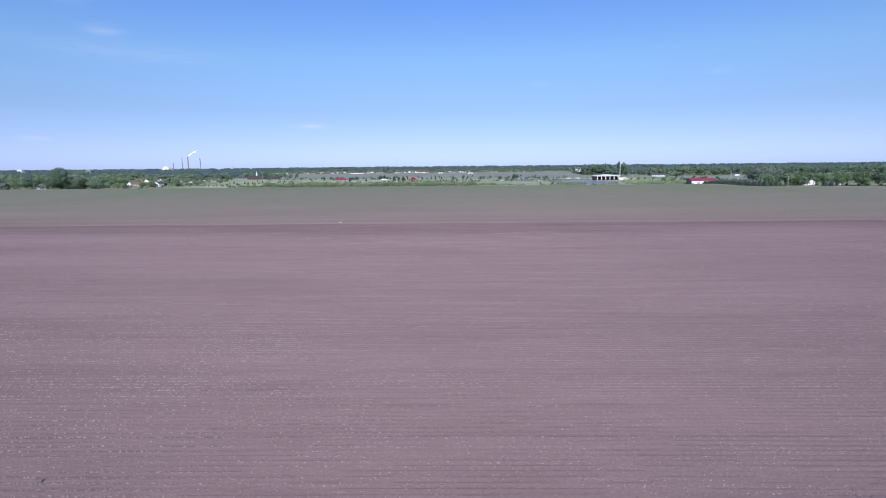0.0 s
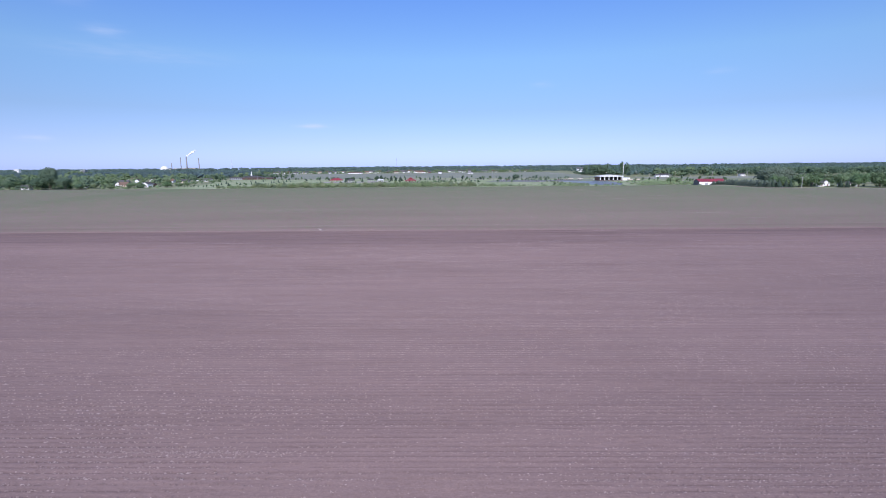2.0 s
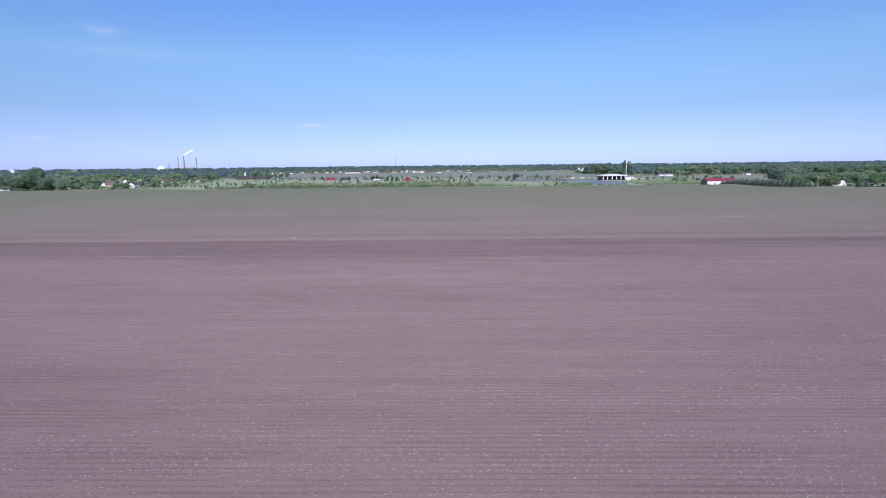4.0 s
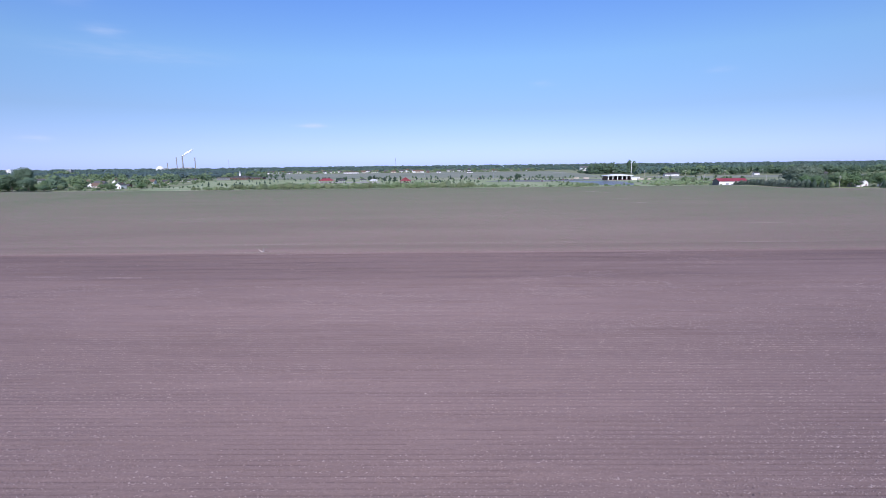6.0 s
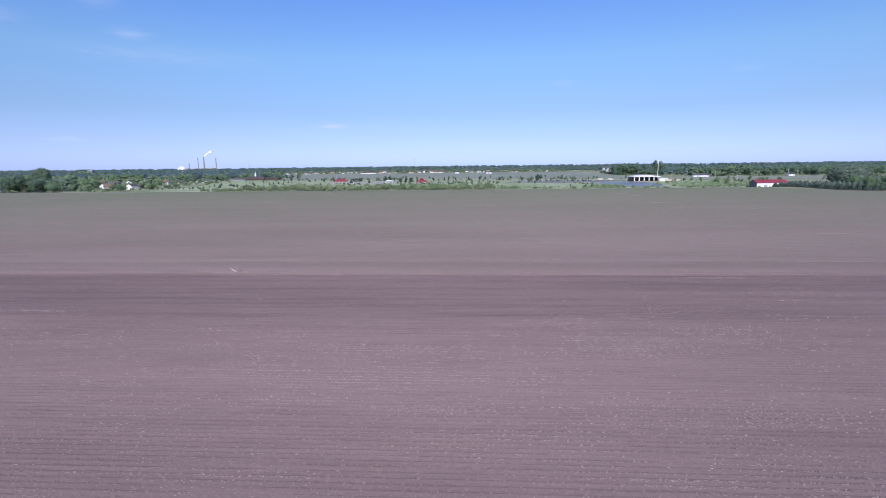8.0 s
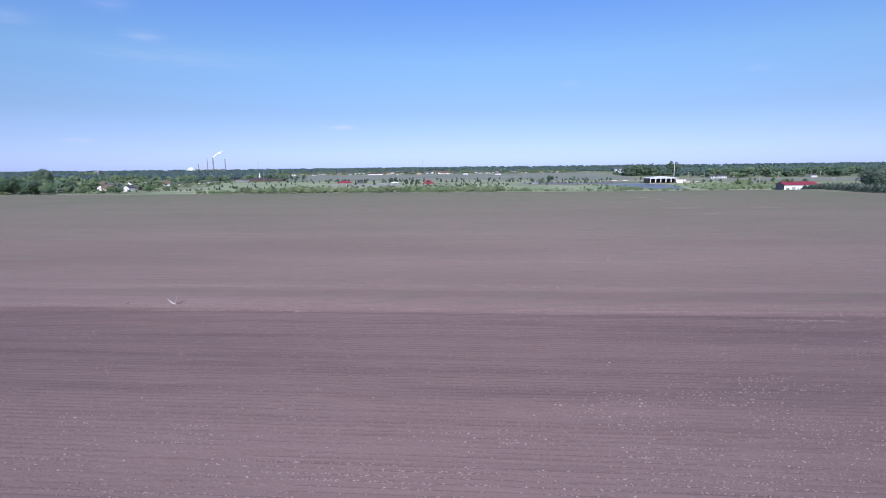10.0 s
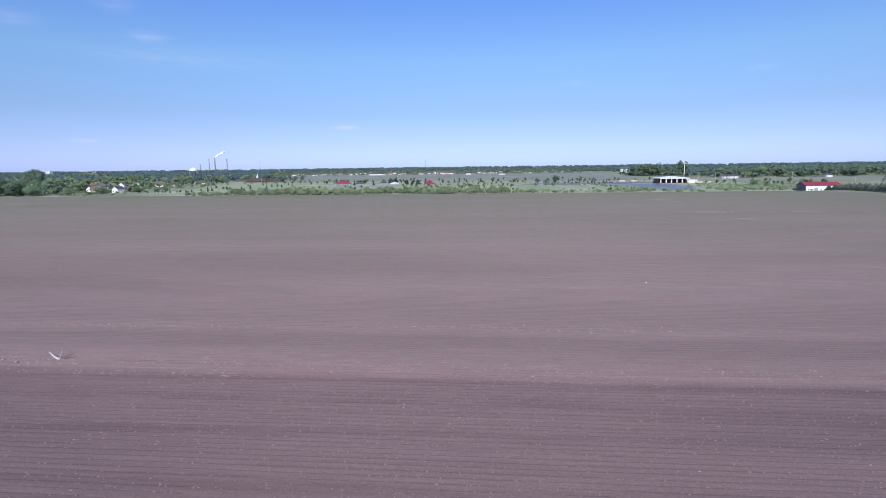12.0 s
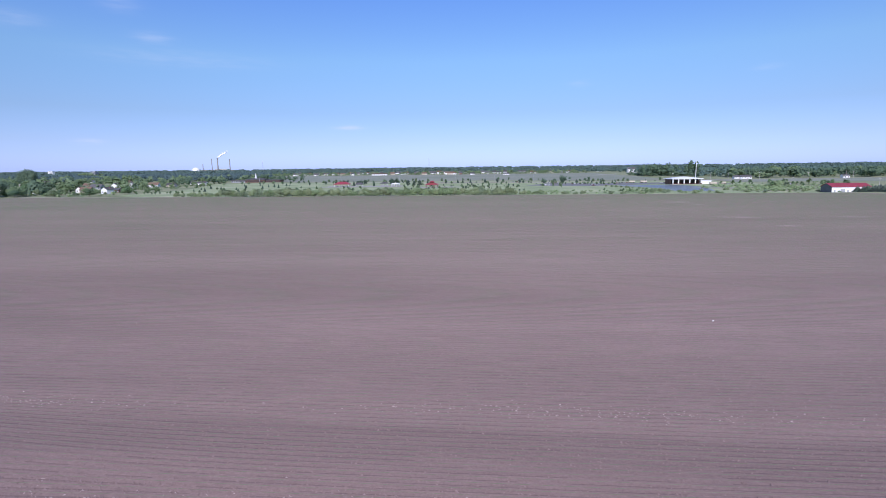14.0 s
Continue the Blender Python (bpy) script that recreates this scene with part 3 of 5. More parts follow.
OCTA = (np.array([(1, 0, 0), (0, 1, 0), (-1, 0, 0), (0, -1, 0), (0, 0, 1), (0, 0, -1)], float), [(i, (i + 1) % 4, 4) for i in range(4)] + [((i + 1) % 4, i, 5) for i in range(4)])


def crown_faces(rng, lumps, cards, size, core=0.6):
    """Corners of leaf clumps on the lumps (x, y, z, rx, rz), and of a rough core in each."""
    out = []
    iv, fc = OCTA
    for cx, cy, cz, rx, rz in lumps:
        if core:
            v = iv * (1 + 0.4 * (rng.random((len(iv), 1)) - 0.5)) * np.array([rx, rx, rz]) * core + np.array([cx, cy, cz])
            for f in fc:
                a, b2, c = v[f[0]], v[f[1]], v[f[2]]
                out += [a, b2, c]
        d = rng.normal(size=(cards, 3))
        d[:, 2] += 0.25
        d /= np.linalg.norm(d, axis=1)[:, None]
        p = np.array([cx, cy, cz]) + d * np.array([rx, rx, rz]) * (0.68 + 0.42 * rng.random((cards, 1)) ** 0.8)
        # leaves turn towards the sky and the sun
        nrm = d + 0.4 * rng.normal(size=(cards, 3)) + np.array([0.0, -0.35, 0.4])
        nrm /= np.linalg.norm(nrm, axis=1)[:, None]
        u = np.cross(nrm, rng.normal(size=(cards, 3)))
        u /= np.linalg.norm(u, axis=1)[:, None]
        w = np.cross(nrm, u)
        s = size * (0.55 + 0.9 * rng.random((cards, 1)))
        u, w = u * s, w * s * 0.8
        for a, uu, ww in zip(p, u, w):
            out += [a - uu - ww * 0.7, a + uu - ww * 0.6, a + ww * 1.3]
    return out


def deciduous(seed, spread, lumps=9, cards=34, size=0.05, trunk=0.3, airy=False, core=0.55):
    """Corners of a crown one metre high over all, and its trunk with limbs."""
    rng = np.random.default_rng(seed)
    ls = []
    for i in range(lumps):
        a, q = i * 2.4 + rng.random(), math.sqrt((i + 0.5) / lumps)
        z = trunk + (0.93 - trunk) * (0.2 + 0.62 * rng.random() * (1.1 - 0.5 * q) + 0.1)
        r = spread * (0.22 + 0.12 * rng.random())
        ls.append((math.cos(a) * q * spread * 0.36, math.sin(a) * q * spread * 0.36, min(z, 0.9 - r * 0.4), r, r * 0.85))
    ls.append((0, 0, 0.95 - spread * 0.26, spread * 0.27, spread * 0.25))
    faces = crown_faces(rng, ls, cards, size, core=0.0 if airy else core)
    bm = bmesh.new()
    lean_x, lean_y = 0.03 * (rng.random() - 0.5), 0.03 * (rng.random() - 0.5)
    rod(bm, (0, 0, -0.02), (lean_x, lean_y, trunk + 0.12), 0.022, 0.014, 7)
    rod(bm, (lean_x, lean_y, trunk + 0.1), (lean_x, lean_y, 0.8), 0.014, 0.004, 5)
    for cx, cy, cz, r, _ in ls[:6]:
        rod(bm, (lean_x, lean_y, trunk * 0.8), (cx, cy, cz), 0.01, 0.003, 5)
    return faces, bm


def conifer(seed, spread, tiers=8, cards=34, size=0.06):
    rng = np.random.default_rng(seed)
    out = []
    for i in range(tiers):
        f = i / (tiers - 1)
        z, r = 0.1 + 0.82 * f, spread * 0.5 * (1 - f) ** 0.85 + 0.02
        k = max(6, int(cards * (1 - 0.7 * f)))
        for j in range(k):
            a, q = 2 * math.pi * (j + rng.random()) / k, r * (0.75 + 0.35 * rng.random())
            c, s = math.cos(a), math.sin(a)
            w = size * (0.5 + 0.6 * rng.random())
            z0, z1 = z + 0.07 * (1 - f) + 0.02 * rng.random(), z - 0.05 * (1 - f) - 0.03 * rng.random()
            m0 = q * 0.35
            inner, left, tip, right = (c * m0, s * m0, z0), (c * q * 0.8 - s * w, s * q * 0.8 + c * w, (z0 + z1) / 2), (c * q, s * q, z1), (c * q * 0.8 + s * w, s * q * 0.8 - c * w, (z0 + z1) / 2)
            out += [inner, left, tip, inner, tip, right]
    # the dense inside
    k = 9
    ring = lambda rr, zz: [(rr * math.cos(2 * math.pi * j / k), rr * math.sin(2 * math.pi * j / k), zz) for j in range(k)]
    lev = [ring(spread * 0.36, 0.06), ring(spread * 0.3, 0.3), ring(spread * 0.17, 0.62), ring(0.01, 0.97)]
    for a, b2 in zip(lev, lev[1:]):
        for j in range(k):
            out += [a[j], a[(j + 1) % k], b2[(j + 1) % k], a[j], b2[(j + 1) % k], b2[j]]
    bm = bmesh.new()
    rod(bm, (0, 0, -0.02), (0, 0, 0.85), 0.022, 0.004, 6)
    return out, bm


KINDS = {
    # kind: (builder, its arguments, leaf, how many variants, name, label, category, group)
    "oak": (deciduous, dict(spread=1.1, lumps=10, cards=150, size=0.034, trunk=0.14), M_LEAF, 5, "broadleaf_tree", "broad leafy green tree with a rounded crown", "tree", "trees of the suburb"),
    "dark": (deciduous, dict(spread=1.0, lumps=10, cards=150, size=0.034, trunk=0.12), M_LEAF_DARK, 4, "broadleaf_tree", "dark green dense broadleaf tree", "tree", "trees of the suburb"),
    "light": (deciduous, dict(spread=0.95, lumps=9, cards=150, size=0.034, trunk=0.14), M_LEAF_YOUNG, 4, "broadleaf_tree", "pale yellow-green tree in fresh leaf", "tree", "trees of the suburb"),
    "silver": (deciduous, dict(spread=1.0, lumps=14, cards=170, size=0.03, trunk=0.1), M_SILVER, 2, "broadleaf_tree", "large silvery-green domed tree behind the windbreak", "tree", "farm trees"),
    "giant": (deciduous, dict(spread=1.5, lumps=22, cards=480, size=0.03, trunk=0.06, core=0.86), M_LEAF_DARK, 2, "broadleaf_tree", "very large dark domed tree above the rooftops", "tree", "trees of the suburb"),
    "tall": (deciduous, dict(spread=0.55, lumps=12, cards=130, size=0.032, trunk=0.22), M_LEAF_DARK, 4, "broadleaf_tree", "tall green woodland tree with a bare pale trunk", "tree", "woodland edge"),
    "spruce": (conifer, dict(spread=0.62, cards=44, size=0.085), M_NEEDLE, 3, "spruce_tree", "dark blue-green spruce with drooping tiers", "tree", "farm evergreens"),
    "evergreen": (deciduous, dict(spread=0.62, lumps=8, cards=44, size=0.05, trunk=0.05), M_NEEDLE, 3, "park_evergreen", "dark rounded evergreen standing in the park", "tree", "park evergreens"),
    "cedar": (conifer, dict(spread=0.95, tiers=9, cards=60, size=0.11), M_CEDAR, 3, "hedge_cedar", "dark evergreen cedar in the farm windbreak", "tree", "windbreak"),
    "young": (conifer, dict(spread=0.72, cards=22, size=0.14), M_NEEDLE, 2, "young_conifer", "small dark conifer planted on the lawn", "tree", "planted conifers"),
    "sapling": (deciduous, dict(spread=0.6, lumps=5, cards=26, size=0.07, trunk=0.3), M_LEAF, 3, "sapling", "small green sapling planted on the lawn", "tree", "planted saplings"),
    "shrub": (deciduous, dict(spread=0.95, lumps=9, cards=150, size=0.046, trunk=0.04, airy=True), M_SHRUB, 4, "shrub", "airy grey-green shrub in rough grass at the field edge", "shrub", "field-edge shrubs"),
}
MADE, COUNT, LATER = {}, {}, {}


def plant(kind, x, y, tall, wide=1.0, level=True):
    build, args, leaf, variants, name, label, category, group = KINDS[kind]
    x, y, z, grow = settle(x, y) if level else (x, y, terrain(x, y), 1.0)
    tall *= grow
    COUNT[name] = COUNT.get(name, 0) + 1
    if COUNT[name] > 290:
        LATER.setdefault(leaf.name, []).append((x, y, tall, tall * wide * args["spread"]))
        return None
    v = random.randrange(variants)
    m = Matrix.Translation((x, y, z)) @ pose(0, 0, 0, 0, 0, random.uniform(0, 360)) @ Matrix.Diagonal((tall * wide, tall * wide * random.uniform(0.88, 1.12), tall, 1))
    if (kind, v) not in MADE:
        faces, bm = build(seed=hash_of(kind) + v, **args)
        t = MADE[kind, v] = thing(name, label, category, group, m)
        part("trunk", bm, M_BARK, t)
        part("crown", quads_mesh("crown", np.array([np.asarray(q, float) for q in faces]), leaf, per=3), leaf, t)
        return t
    src = MADE[kind, v]
    c = copy_thing(src, Matrix.Identity(4))
    c.matrix_basis = m
    return c


def hash_of(word):
    return sum(ord(c) * (i + 3) for i, c in enumerate(word))


HOUSES = []   # footprints to keep trees out of


def clear(x, y, margin=4.0):
    for x0, x1, y0, y1, front in HOUSES:
        if y0 - front < y < y1 + margin:
            # the open yard widens towards the field
            xs = x + max(0.0, y0 - y) * (x0 - 9) / (y0 - 185)
            if x0 - margin < xs < x1 + margin:
                return False
    return True


# ---- houses ----
def house(name, x, y, w, d, eave, ridge, wall, roof, label, turn=0.0, along=True, windows=3, chimney=True, front=5.0, category="house", group="suburban houses"):
    """A gabled house, its front facing -y at (x, y); along: the ridge runs along x."""
    HOUSES.append((x - w / 2, x + w / 2, y, y + d, front))
    h = thing(name, label, category, group, sited(x, y, turn))
    bm = bmesh.new()
    if along:
        # walls with gables at the two ends
        pts = [(0, 0), (d, 0), (d, eave), (d / 2, ridge), (0, eave)]
        a = [bm.verts.new((-w / 2, p, z)) for p, z in pts]
        c = [bm.verts.new((w / 2, p, z)) for p, z in pts]
    else:
        pts = [(-w / 2, 0), (w / 2, 0), (w / 2, eave), (0, ridge), (-w / 2, eave)]
        a = [bm.verts.new((p, 0, z)) for p, z in pts]
        c = [bm.verts.new((p, d, z)) for p, z in pts]
    bm.faces.new(a)
    bm.faces.new(c[::-1])
    for i in range(5):
        bm.faces.new((a[(i + 1) % 5], a[i], c[i], c[(i + 1) % 5]))
    bmesh.ops.recalc_face_normals(bm, faces=bm.faces)
    part("wall", bm, wall, h)
    over, thick = 0.45, 0.22
    half = (d if along else w) / 2
    slope = (ridge - eave) / half
    bm = bmesh.new()
    prof = [(-half - over, eave - over * slope), (0, ridge), (half + over, eave - over * slope),
            (half + over, eave - over * slope + thick), (0, ridge + thick * 1.15), (-half - over, eave - over * slope + thick)]
    prof = [(p, z + 0.03) for p, z in prof]
    if along:
        va = [bm.verts.new((-w / 2 - over, half + p, z)) for p, z in prof]
        vb = [bm.verts.new((w / 2 + over, half + p, z)) for p, z in prof]
    else:
        va = [bm.verts.new((p, -over, z)) for p, z in prof]
        vb = [bm.verts.new((p, d + over, z)) for p, z in prof]
    for ring in (va, vb):
        bm.faces.new((ring[0], ring[1], ring[4], ring[5]))
        bm.faces.new((ring[1], ring[2], ring[3], ring[4]))
    for i in range(6):
        bm.faces.new((va[i], va[(i + 1) % 6], vb[(i + 1) % 6], vb[i]))
    bmesh.ops.recalc_face_normals(bm, faces=bm.faces)
    r = part("roof", bm, roof, h)
    if chimney:
        part("chimney", boxed(w * 0.2, w * 0.2 + 0.7, d * 0.55, d * 0.55 + 0.6, eave, ridge + 0.8, bevel=0.04), M_BRICK, r)
    storeys = 2 if eave > 4.6 else 1
    for s in range(storeys):
        for i in range(windows):
            cx = -w / 2 + w * (i + 0.5) / windows
            z0 = 0.95 + s * 2.7
            if s == 0 and i == windows // 2:
                part("door", boxed(cx - 0.5, cx + 0.5, -0.06, 0.02, 0.1, 2.15, bevel=0.015), M_DOOR, h)
                continue
            win = part("window", boxed(cx - 0.75, cx + 0.75, -0.08, 0.02, z0, z0 + 1.35, bevel=0.02), M_WHITE, h)
            part("pane", boxed(cx - 0.63, cx + 0.63, -0.1, -0.07, z0 + 0.12, z0 + 1.23), M_GLASS, win)
    return h


W_, C_, B_, G_, S_, R_ = M_WHITE, M_CREAM, M_BRICK, M_GREY, M_SHINGLE, M_BROWNROOF
house("house", -424, 724, 11, 9, 2.9, 5.8, C_, R_, "cream house with an orange-brown roof", turn=8, windows=4, front=36)
house("house", -433, 727, 7, 9, 3.2, 6.0, W_, R_, "white gable-fronted house beside a brown roof", turn=8, along=False, windows=2, chimney=False, front=36)
house("house", -377, 692, 7.5, 9, 4.2, 6.6, W_, S_, "two-storey white house with a dark roof", turn=-10, along=False, windows=2, front=36)
house("house", -385, 719, 8, 8, 2.6, 4.4, B_, S_, "low red-brick house with a dark roof", windows=3, front=20)
house("house", -476, 806, 15, 9, 3.2, 6.4, G_, S_, "grey-sided house among trees", windows=3, front=60)
house("house", -455, 847, 8, 9, 4.8, 7.4, W_, S_, "tall narrow white house", along=False, windows=2, front=40)
house("house", -472, 836, 7, 9, 4.6, 7.2, W_, S_, "narrow white house behind a grey roof", along=False, windows=2, front=36)
house("house", -440, 868, 15, 9, 3.4, 6.4, W_, R_, "long white house with a brown roof", windows=4, front=36)
house("house", -417, 872, 12, 8, 3.0, 5.6, C_, S_, "low cream house among trees", windows=3, front=60)
house("house", -449, 683, 5, 6, 2.5, 3.9, W_, S_, "small white garden shed", along=False, windows=1, chimney=False, front=18, category="shed")
house("house", -655, 930, 15, 9, 4.6, 8.2, W_, S_, "white house half hidden by trees", windows=3, front=60)
house("house", -500, 703, 10, 9, 5.0, 8.0, W_, S_, "two-storey white house behind trees", windows=3)
house("house", -487, 638, 10, 8, 2.8, 5.2, W_, S_, "white ranch house near the field edge", turn=6, windows=4, front=6)
house("house", -533, 634, 9, 9, 4.9, 7.8, B_, S_, "brown house near the field edge", turn=4, windows=3, front=6)
house("house", -503, 740, 8, 8, 5.0, 8.2, W_, S_, "narrow white two-storey house", along=False, windows=2)
house("house", -442, 973, 9, 8, 3.2, 5.4, W_, S_, "small white house before dark trees", windows=2, front=50)
house("house", -413, 945, 15, 8, 3.0, 5.2, W_, S_, "low white house before dark trees", windows=4, front=50)
house("house", -580, 1010, 14, 9, 3.2, 6.4, C_, R_, "cream house among the trees", windows=3)
house("house", -700, 1080, 14, 9, 3.4, 7.0, W_, S_, "white house far back in the trees", windows=3)
house("house", -545, 880, 13, 9, 3.2, 6.2, W_, R_, "white house with a brown roof among trees", windows=3)
FARM = "farmstead houses"
house("farmhouse", 383, 541, 8, 9, 3.2, 6.2, W_, S_, "white farm building under tall trees", windows=2, group=FARM)
house("farmhouse", 400, 556, 8, 9, 3.4, 5.6, W_, S_, "white farmhouse behind evergreens", along=False, windows=2, group=FARM)
house("farmhouse", 412, 539, 14, 8, 2.9, 5.0, W_, S_, "long low white farm building in the trees", windows=4, group=FARM)
house("farmhouse", 546, 812, 8, 8, 5.0, 8.0, W_, S_, "white two-storey house behind the farm trees", windows=2, group=FARM)
ROADH = "houses along the road"
house("house", 401, 990, 9, 8, 3.0, 5.0, W_, S_, "small white house along the road", windows=2, group=ROADH)
house("house", 413, 988, 15, 8, 3.2, 5.6, W_, S_, "long white house along the road", windows=4, group=ROADH)
house("house", 561, 995, 9, 8, 3.2, 5.4, W_, S_, "white garage-like house along the road", windows=2, group=ROADH)
house("house", 441, 1660, 24, 12, 10.0, 14.5, W_, S_, "large white house far off at a wood's edge", windows=4, group=ROADH)

TOWN = "distant houses"
town_rng = random.Random(77)
TOWN_LOOKS = ((W_, S_, "distant white house among trees beyond the far field"), (C_, R_, "distant cream house with a brown roof"), (G_, S_, "distant grey house among trees beyond the far field"),
              (W_, R_, "distant white house with a brown roof"), (B_, S_, "distant brick house among trees"))
for x, y, w, eave, ridge, k in ((-380, 1850, 14, 4.0, 8.0, 0), (-111, 1800, 12, 7.0, 11.0, 3), (-98, 1815, 10, 6.0, 9.5, 0), (-5, 1590, 12, 4.0, 7.0, 0), (60, 1743, 11, 6.0, 10.0, 0), (84, 1535, 15, 3.4, 6.0, 0),
                                (90, 1700, 9, 7.0, 12.0, 0), (427, 1984, 17, 4.5, 8.0, 0), (-150, 1720, 14, 4.0, 7.0, 1), (-72, 1716, 16, 4.0, 7.5, 1), (-60, 1722, 12, 4.0, 6.8, 3), (-40, 1718, 11, 4.0, 7.0, 4)):
    house("house", x, y, w, 10, eave, ridge, *TOWN_LOOKS[k], windows=3, group=TOWN, front=14)
for i in range(58):
    k = town_rng.choice((0, 0, 0, 1, 2, 2, 3, 4))
    x = town_rng.uniform(-640, 330)
    house("house", x, town_rng.uniform(1720, 1960), town_rng.uniform(9, 16), 9, town_rng.uniform(3, 5), town_rng.uniform(6, 9), *TOWN_LOOKS[k], windows=3, group=TOWN, front=8)
house("warehouse", -280, 1690, 46, 14, 3.4, 5.6, W_, R_, "long white building with an orange-brown roof", windows=8, chimney=False, front=60, category="building", group=TOWN)


def tower_block(x, y, w, d, storeys, wall, label):
    """A flat-roofed block above the treetops, its windows in rows."""
    HOUSES.append((x - w / 2, x + w / 2, y, y + d, 10))
    t = thing("apartment_block", label, "building", TOWN, pose(x, y, terrain(x, y)))
    part("wall", boxed(-w / 2, w / 2, 0, d, 0, storeys * 3.4, bevel=0.05), wall, t)
    part("roof", boxed(-w / 2 - 0.3, w / 2 + 0.3, -0.3, d + 0.3, storeys * 3.4 + 0.004, storeys * 3.4 + 0.7, bevel=0.05), M_CONCRETE, t)
    part("lift_house", boxed(-2.5, 2.5, d * 0.4, d * 0.4 + 4, storeys * 3.4 + 0.704, storeys * 3.4 + 3.2, bevel=0.05), wall, t)
    k = int(w / 3.6)
    for s_ in range(storeys):
        for i in range(k):
            cx = -w / 2 + w * (i + 0.5) / k
            part("window", boxed(cx - 1.0, cx + 1.0, -0.06, 0.02, s_ * 3.4 + 1.0, s_ * 3.4 + 2.6), M_GLASS, t)


tower_block(-1101, 1606, 13, 14, 6, M_GREY, "distant grey apartment block above the treetops")
tower_block(-2581, 3150, 30, 20, 7, M_WHITE, "distant long white building on the wooded skyline")


# ---- the barn ----
def barn():
    """White pole barn, red metal roof, its gable end to the left coloured grey for shade."""
    x0, y0, w, d, eave, ridge = 318.0, 655.0, 31.0, 16.0, 5.0, 7.9
    HOUSES.append((x0, x0 + w, y0, y0 + d, 14))
    t = thing("barn", "long white metal barn with a red roof", "barn", at=Matrix.Translation((x0, y0, terrain(x0, y0))) @ pose(0, 0, 0, 0, 0, -3))
    part("front_wall", boxed(0, w, 0, 0.15, 0, eave, bevel=0.02), M_WHITE, t)
    part("back_wall", boxed(0, w, d - 0.15, d, 0, eave, bevel=0.02), M_WHITE, t)
    for nm, xa in (("gable_wall", 0.0), ("gable_wall", w - 0.15)):
        bm = bmesh.new()
        pts = [(0.15, 0), (d - 0.15, 0), (d - 0.15, eave), (d / 2, ridge - 0.05), (0.15, eave)]
        a = [bm.verts.new((xa, p, z)) for p, z in pts]
        c = [bm.verts.new((xa + 0.15, p, z)) for p, z in pts]
        bm.faces.new(a[::-1])
        bm.faces.new(c)
        for i in range(5):
            bm.faces.new((a[i], a[(i + 1) % 5], c[(i + 1) % 5], c[i]))
        part(nm, bm, M_GABLE_SHADE, t, "gable wall coloured dark grey for shade")
    for side in (0, 1):
        bm = bmesh.new()
        ya, yb = (-0.6, d / 2) if side == 0 else (d + 0.6, d / 2)
        sl = (ridge - eave) / (d / 2)
        za = eave - 0.6 * sl + 0.08
        vs = [bm.verts.new((x, y, z + dz)) for dz in (0, 0.14) for x in (-0.6, w + 0.6) for y, z in ((ya, za), (yb, ridge + 0.08))]
        for f in ((0, 1, 3, 2), (4, 6, 7, 5), (0, 2, 6, 4), (1, 5, 7, 3), (0, 4, 5, 1), (2, 3, 7, 6)):
            bm.faces.new([vs[i] for i in f])
        bmesh.ops.recalc_face_normals(bm, faces=bm.faces)
        slope = part("roof_slope", bm, M_REDROOF, t, "red metal roof slope")
        for k in range(20):
            xx = k * w / 19
            bm = bmesh.new()
            n0 = Vector((xx, ya, za + 0.15))
            n1 = Vector((xx, yb, ridge + 0.23))
            rod(bm, n0, n1, 0.05, 0.05, 4)
            part("seam", bm, M_REDROOF, slope)
    for k, (xa, ww) in enumerate(((2.0, 1.1), (7.2, 3.4), (12.6, 1.2), (17.5, 3.4), (25, 3.4))):
        dr = part("door", boxed(xa, xa + ww, -0.07, 0.0, 0.05, 2.1 if ww < 2 else 3.0, bevel=0.02), M_GREY, t, "grey barn door")
    return t


barn()


# ---- park buildings ----
def hip_roof(bm, x0, x1, y0, y1, z0, z1, inset, thick=0.25):
    r0 = [bm.verts.new(p) for p in ((x0, y0, z0), (x1, y0, z0), (x1, y1, z0), (x0, y1, z0))]
    r1 = [bm.verts.new((v.co.x, v.co.y, z0 + thick)) for v in r0]
    ym = (y0 + y1) / 2
    e0, e1 = bm.verts.new((x0 + inset, ym, z1)), bm.verts.new((x1 - inset, ym, z1))
    bm.faces.new(r0[::-1])
    for i in range(4):
        bm.faces.new((r0[i], r0[(i + 1) % 4], r1[(i + 1) % 4], r1[i]))
    bm.faces.new((r1[0], r1[1], e1, e0))
    bm.faces.new((r1[2], r1[3], e0, e1))
    bm.faces.new((r1[1], r1[2], e1))
    bm.faces.new((r1[3], r1[0], e0))
    return bm


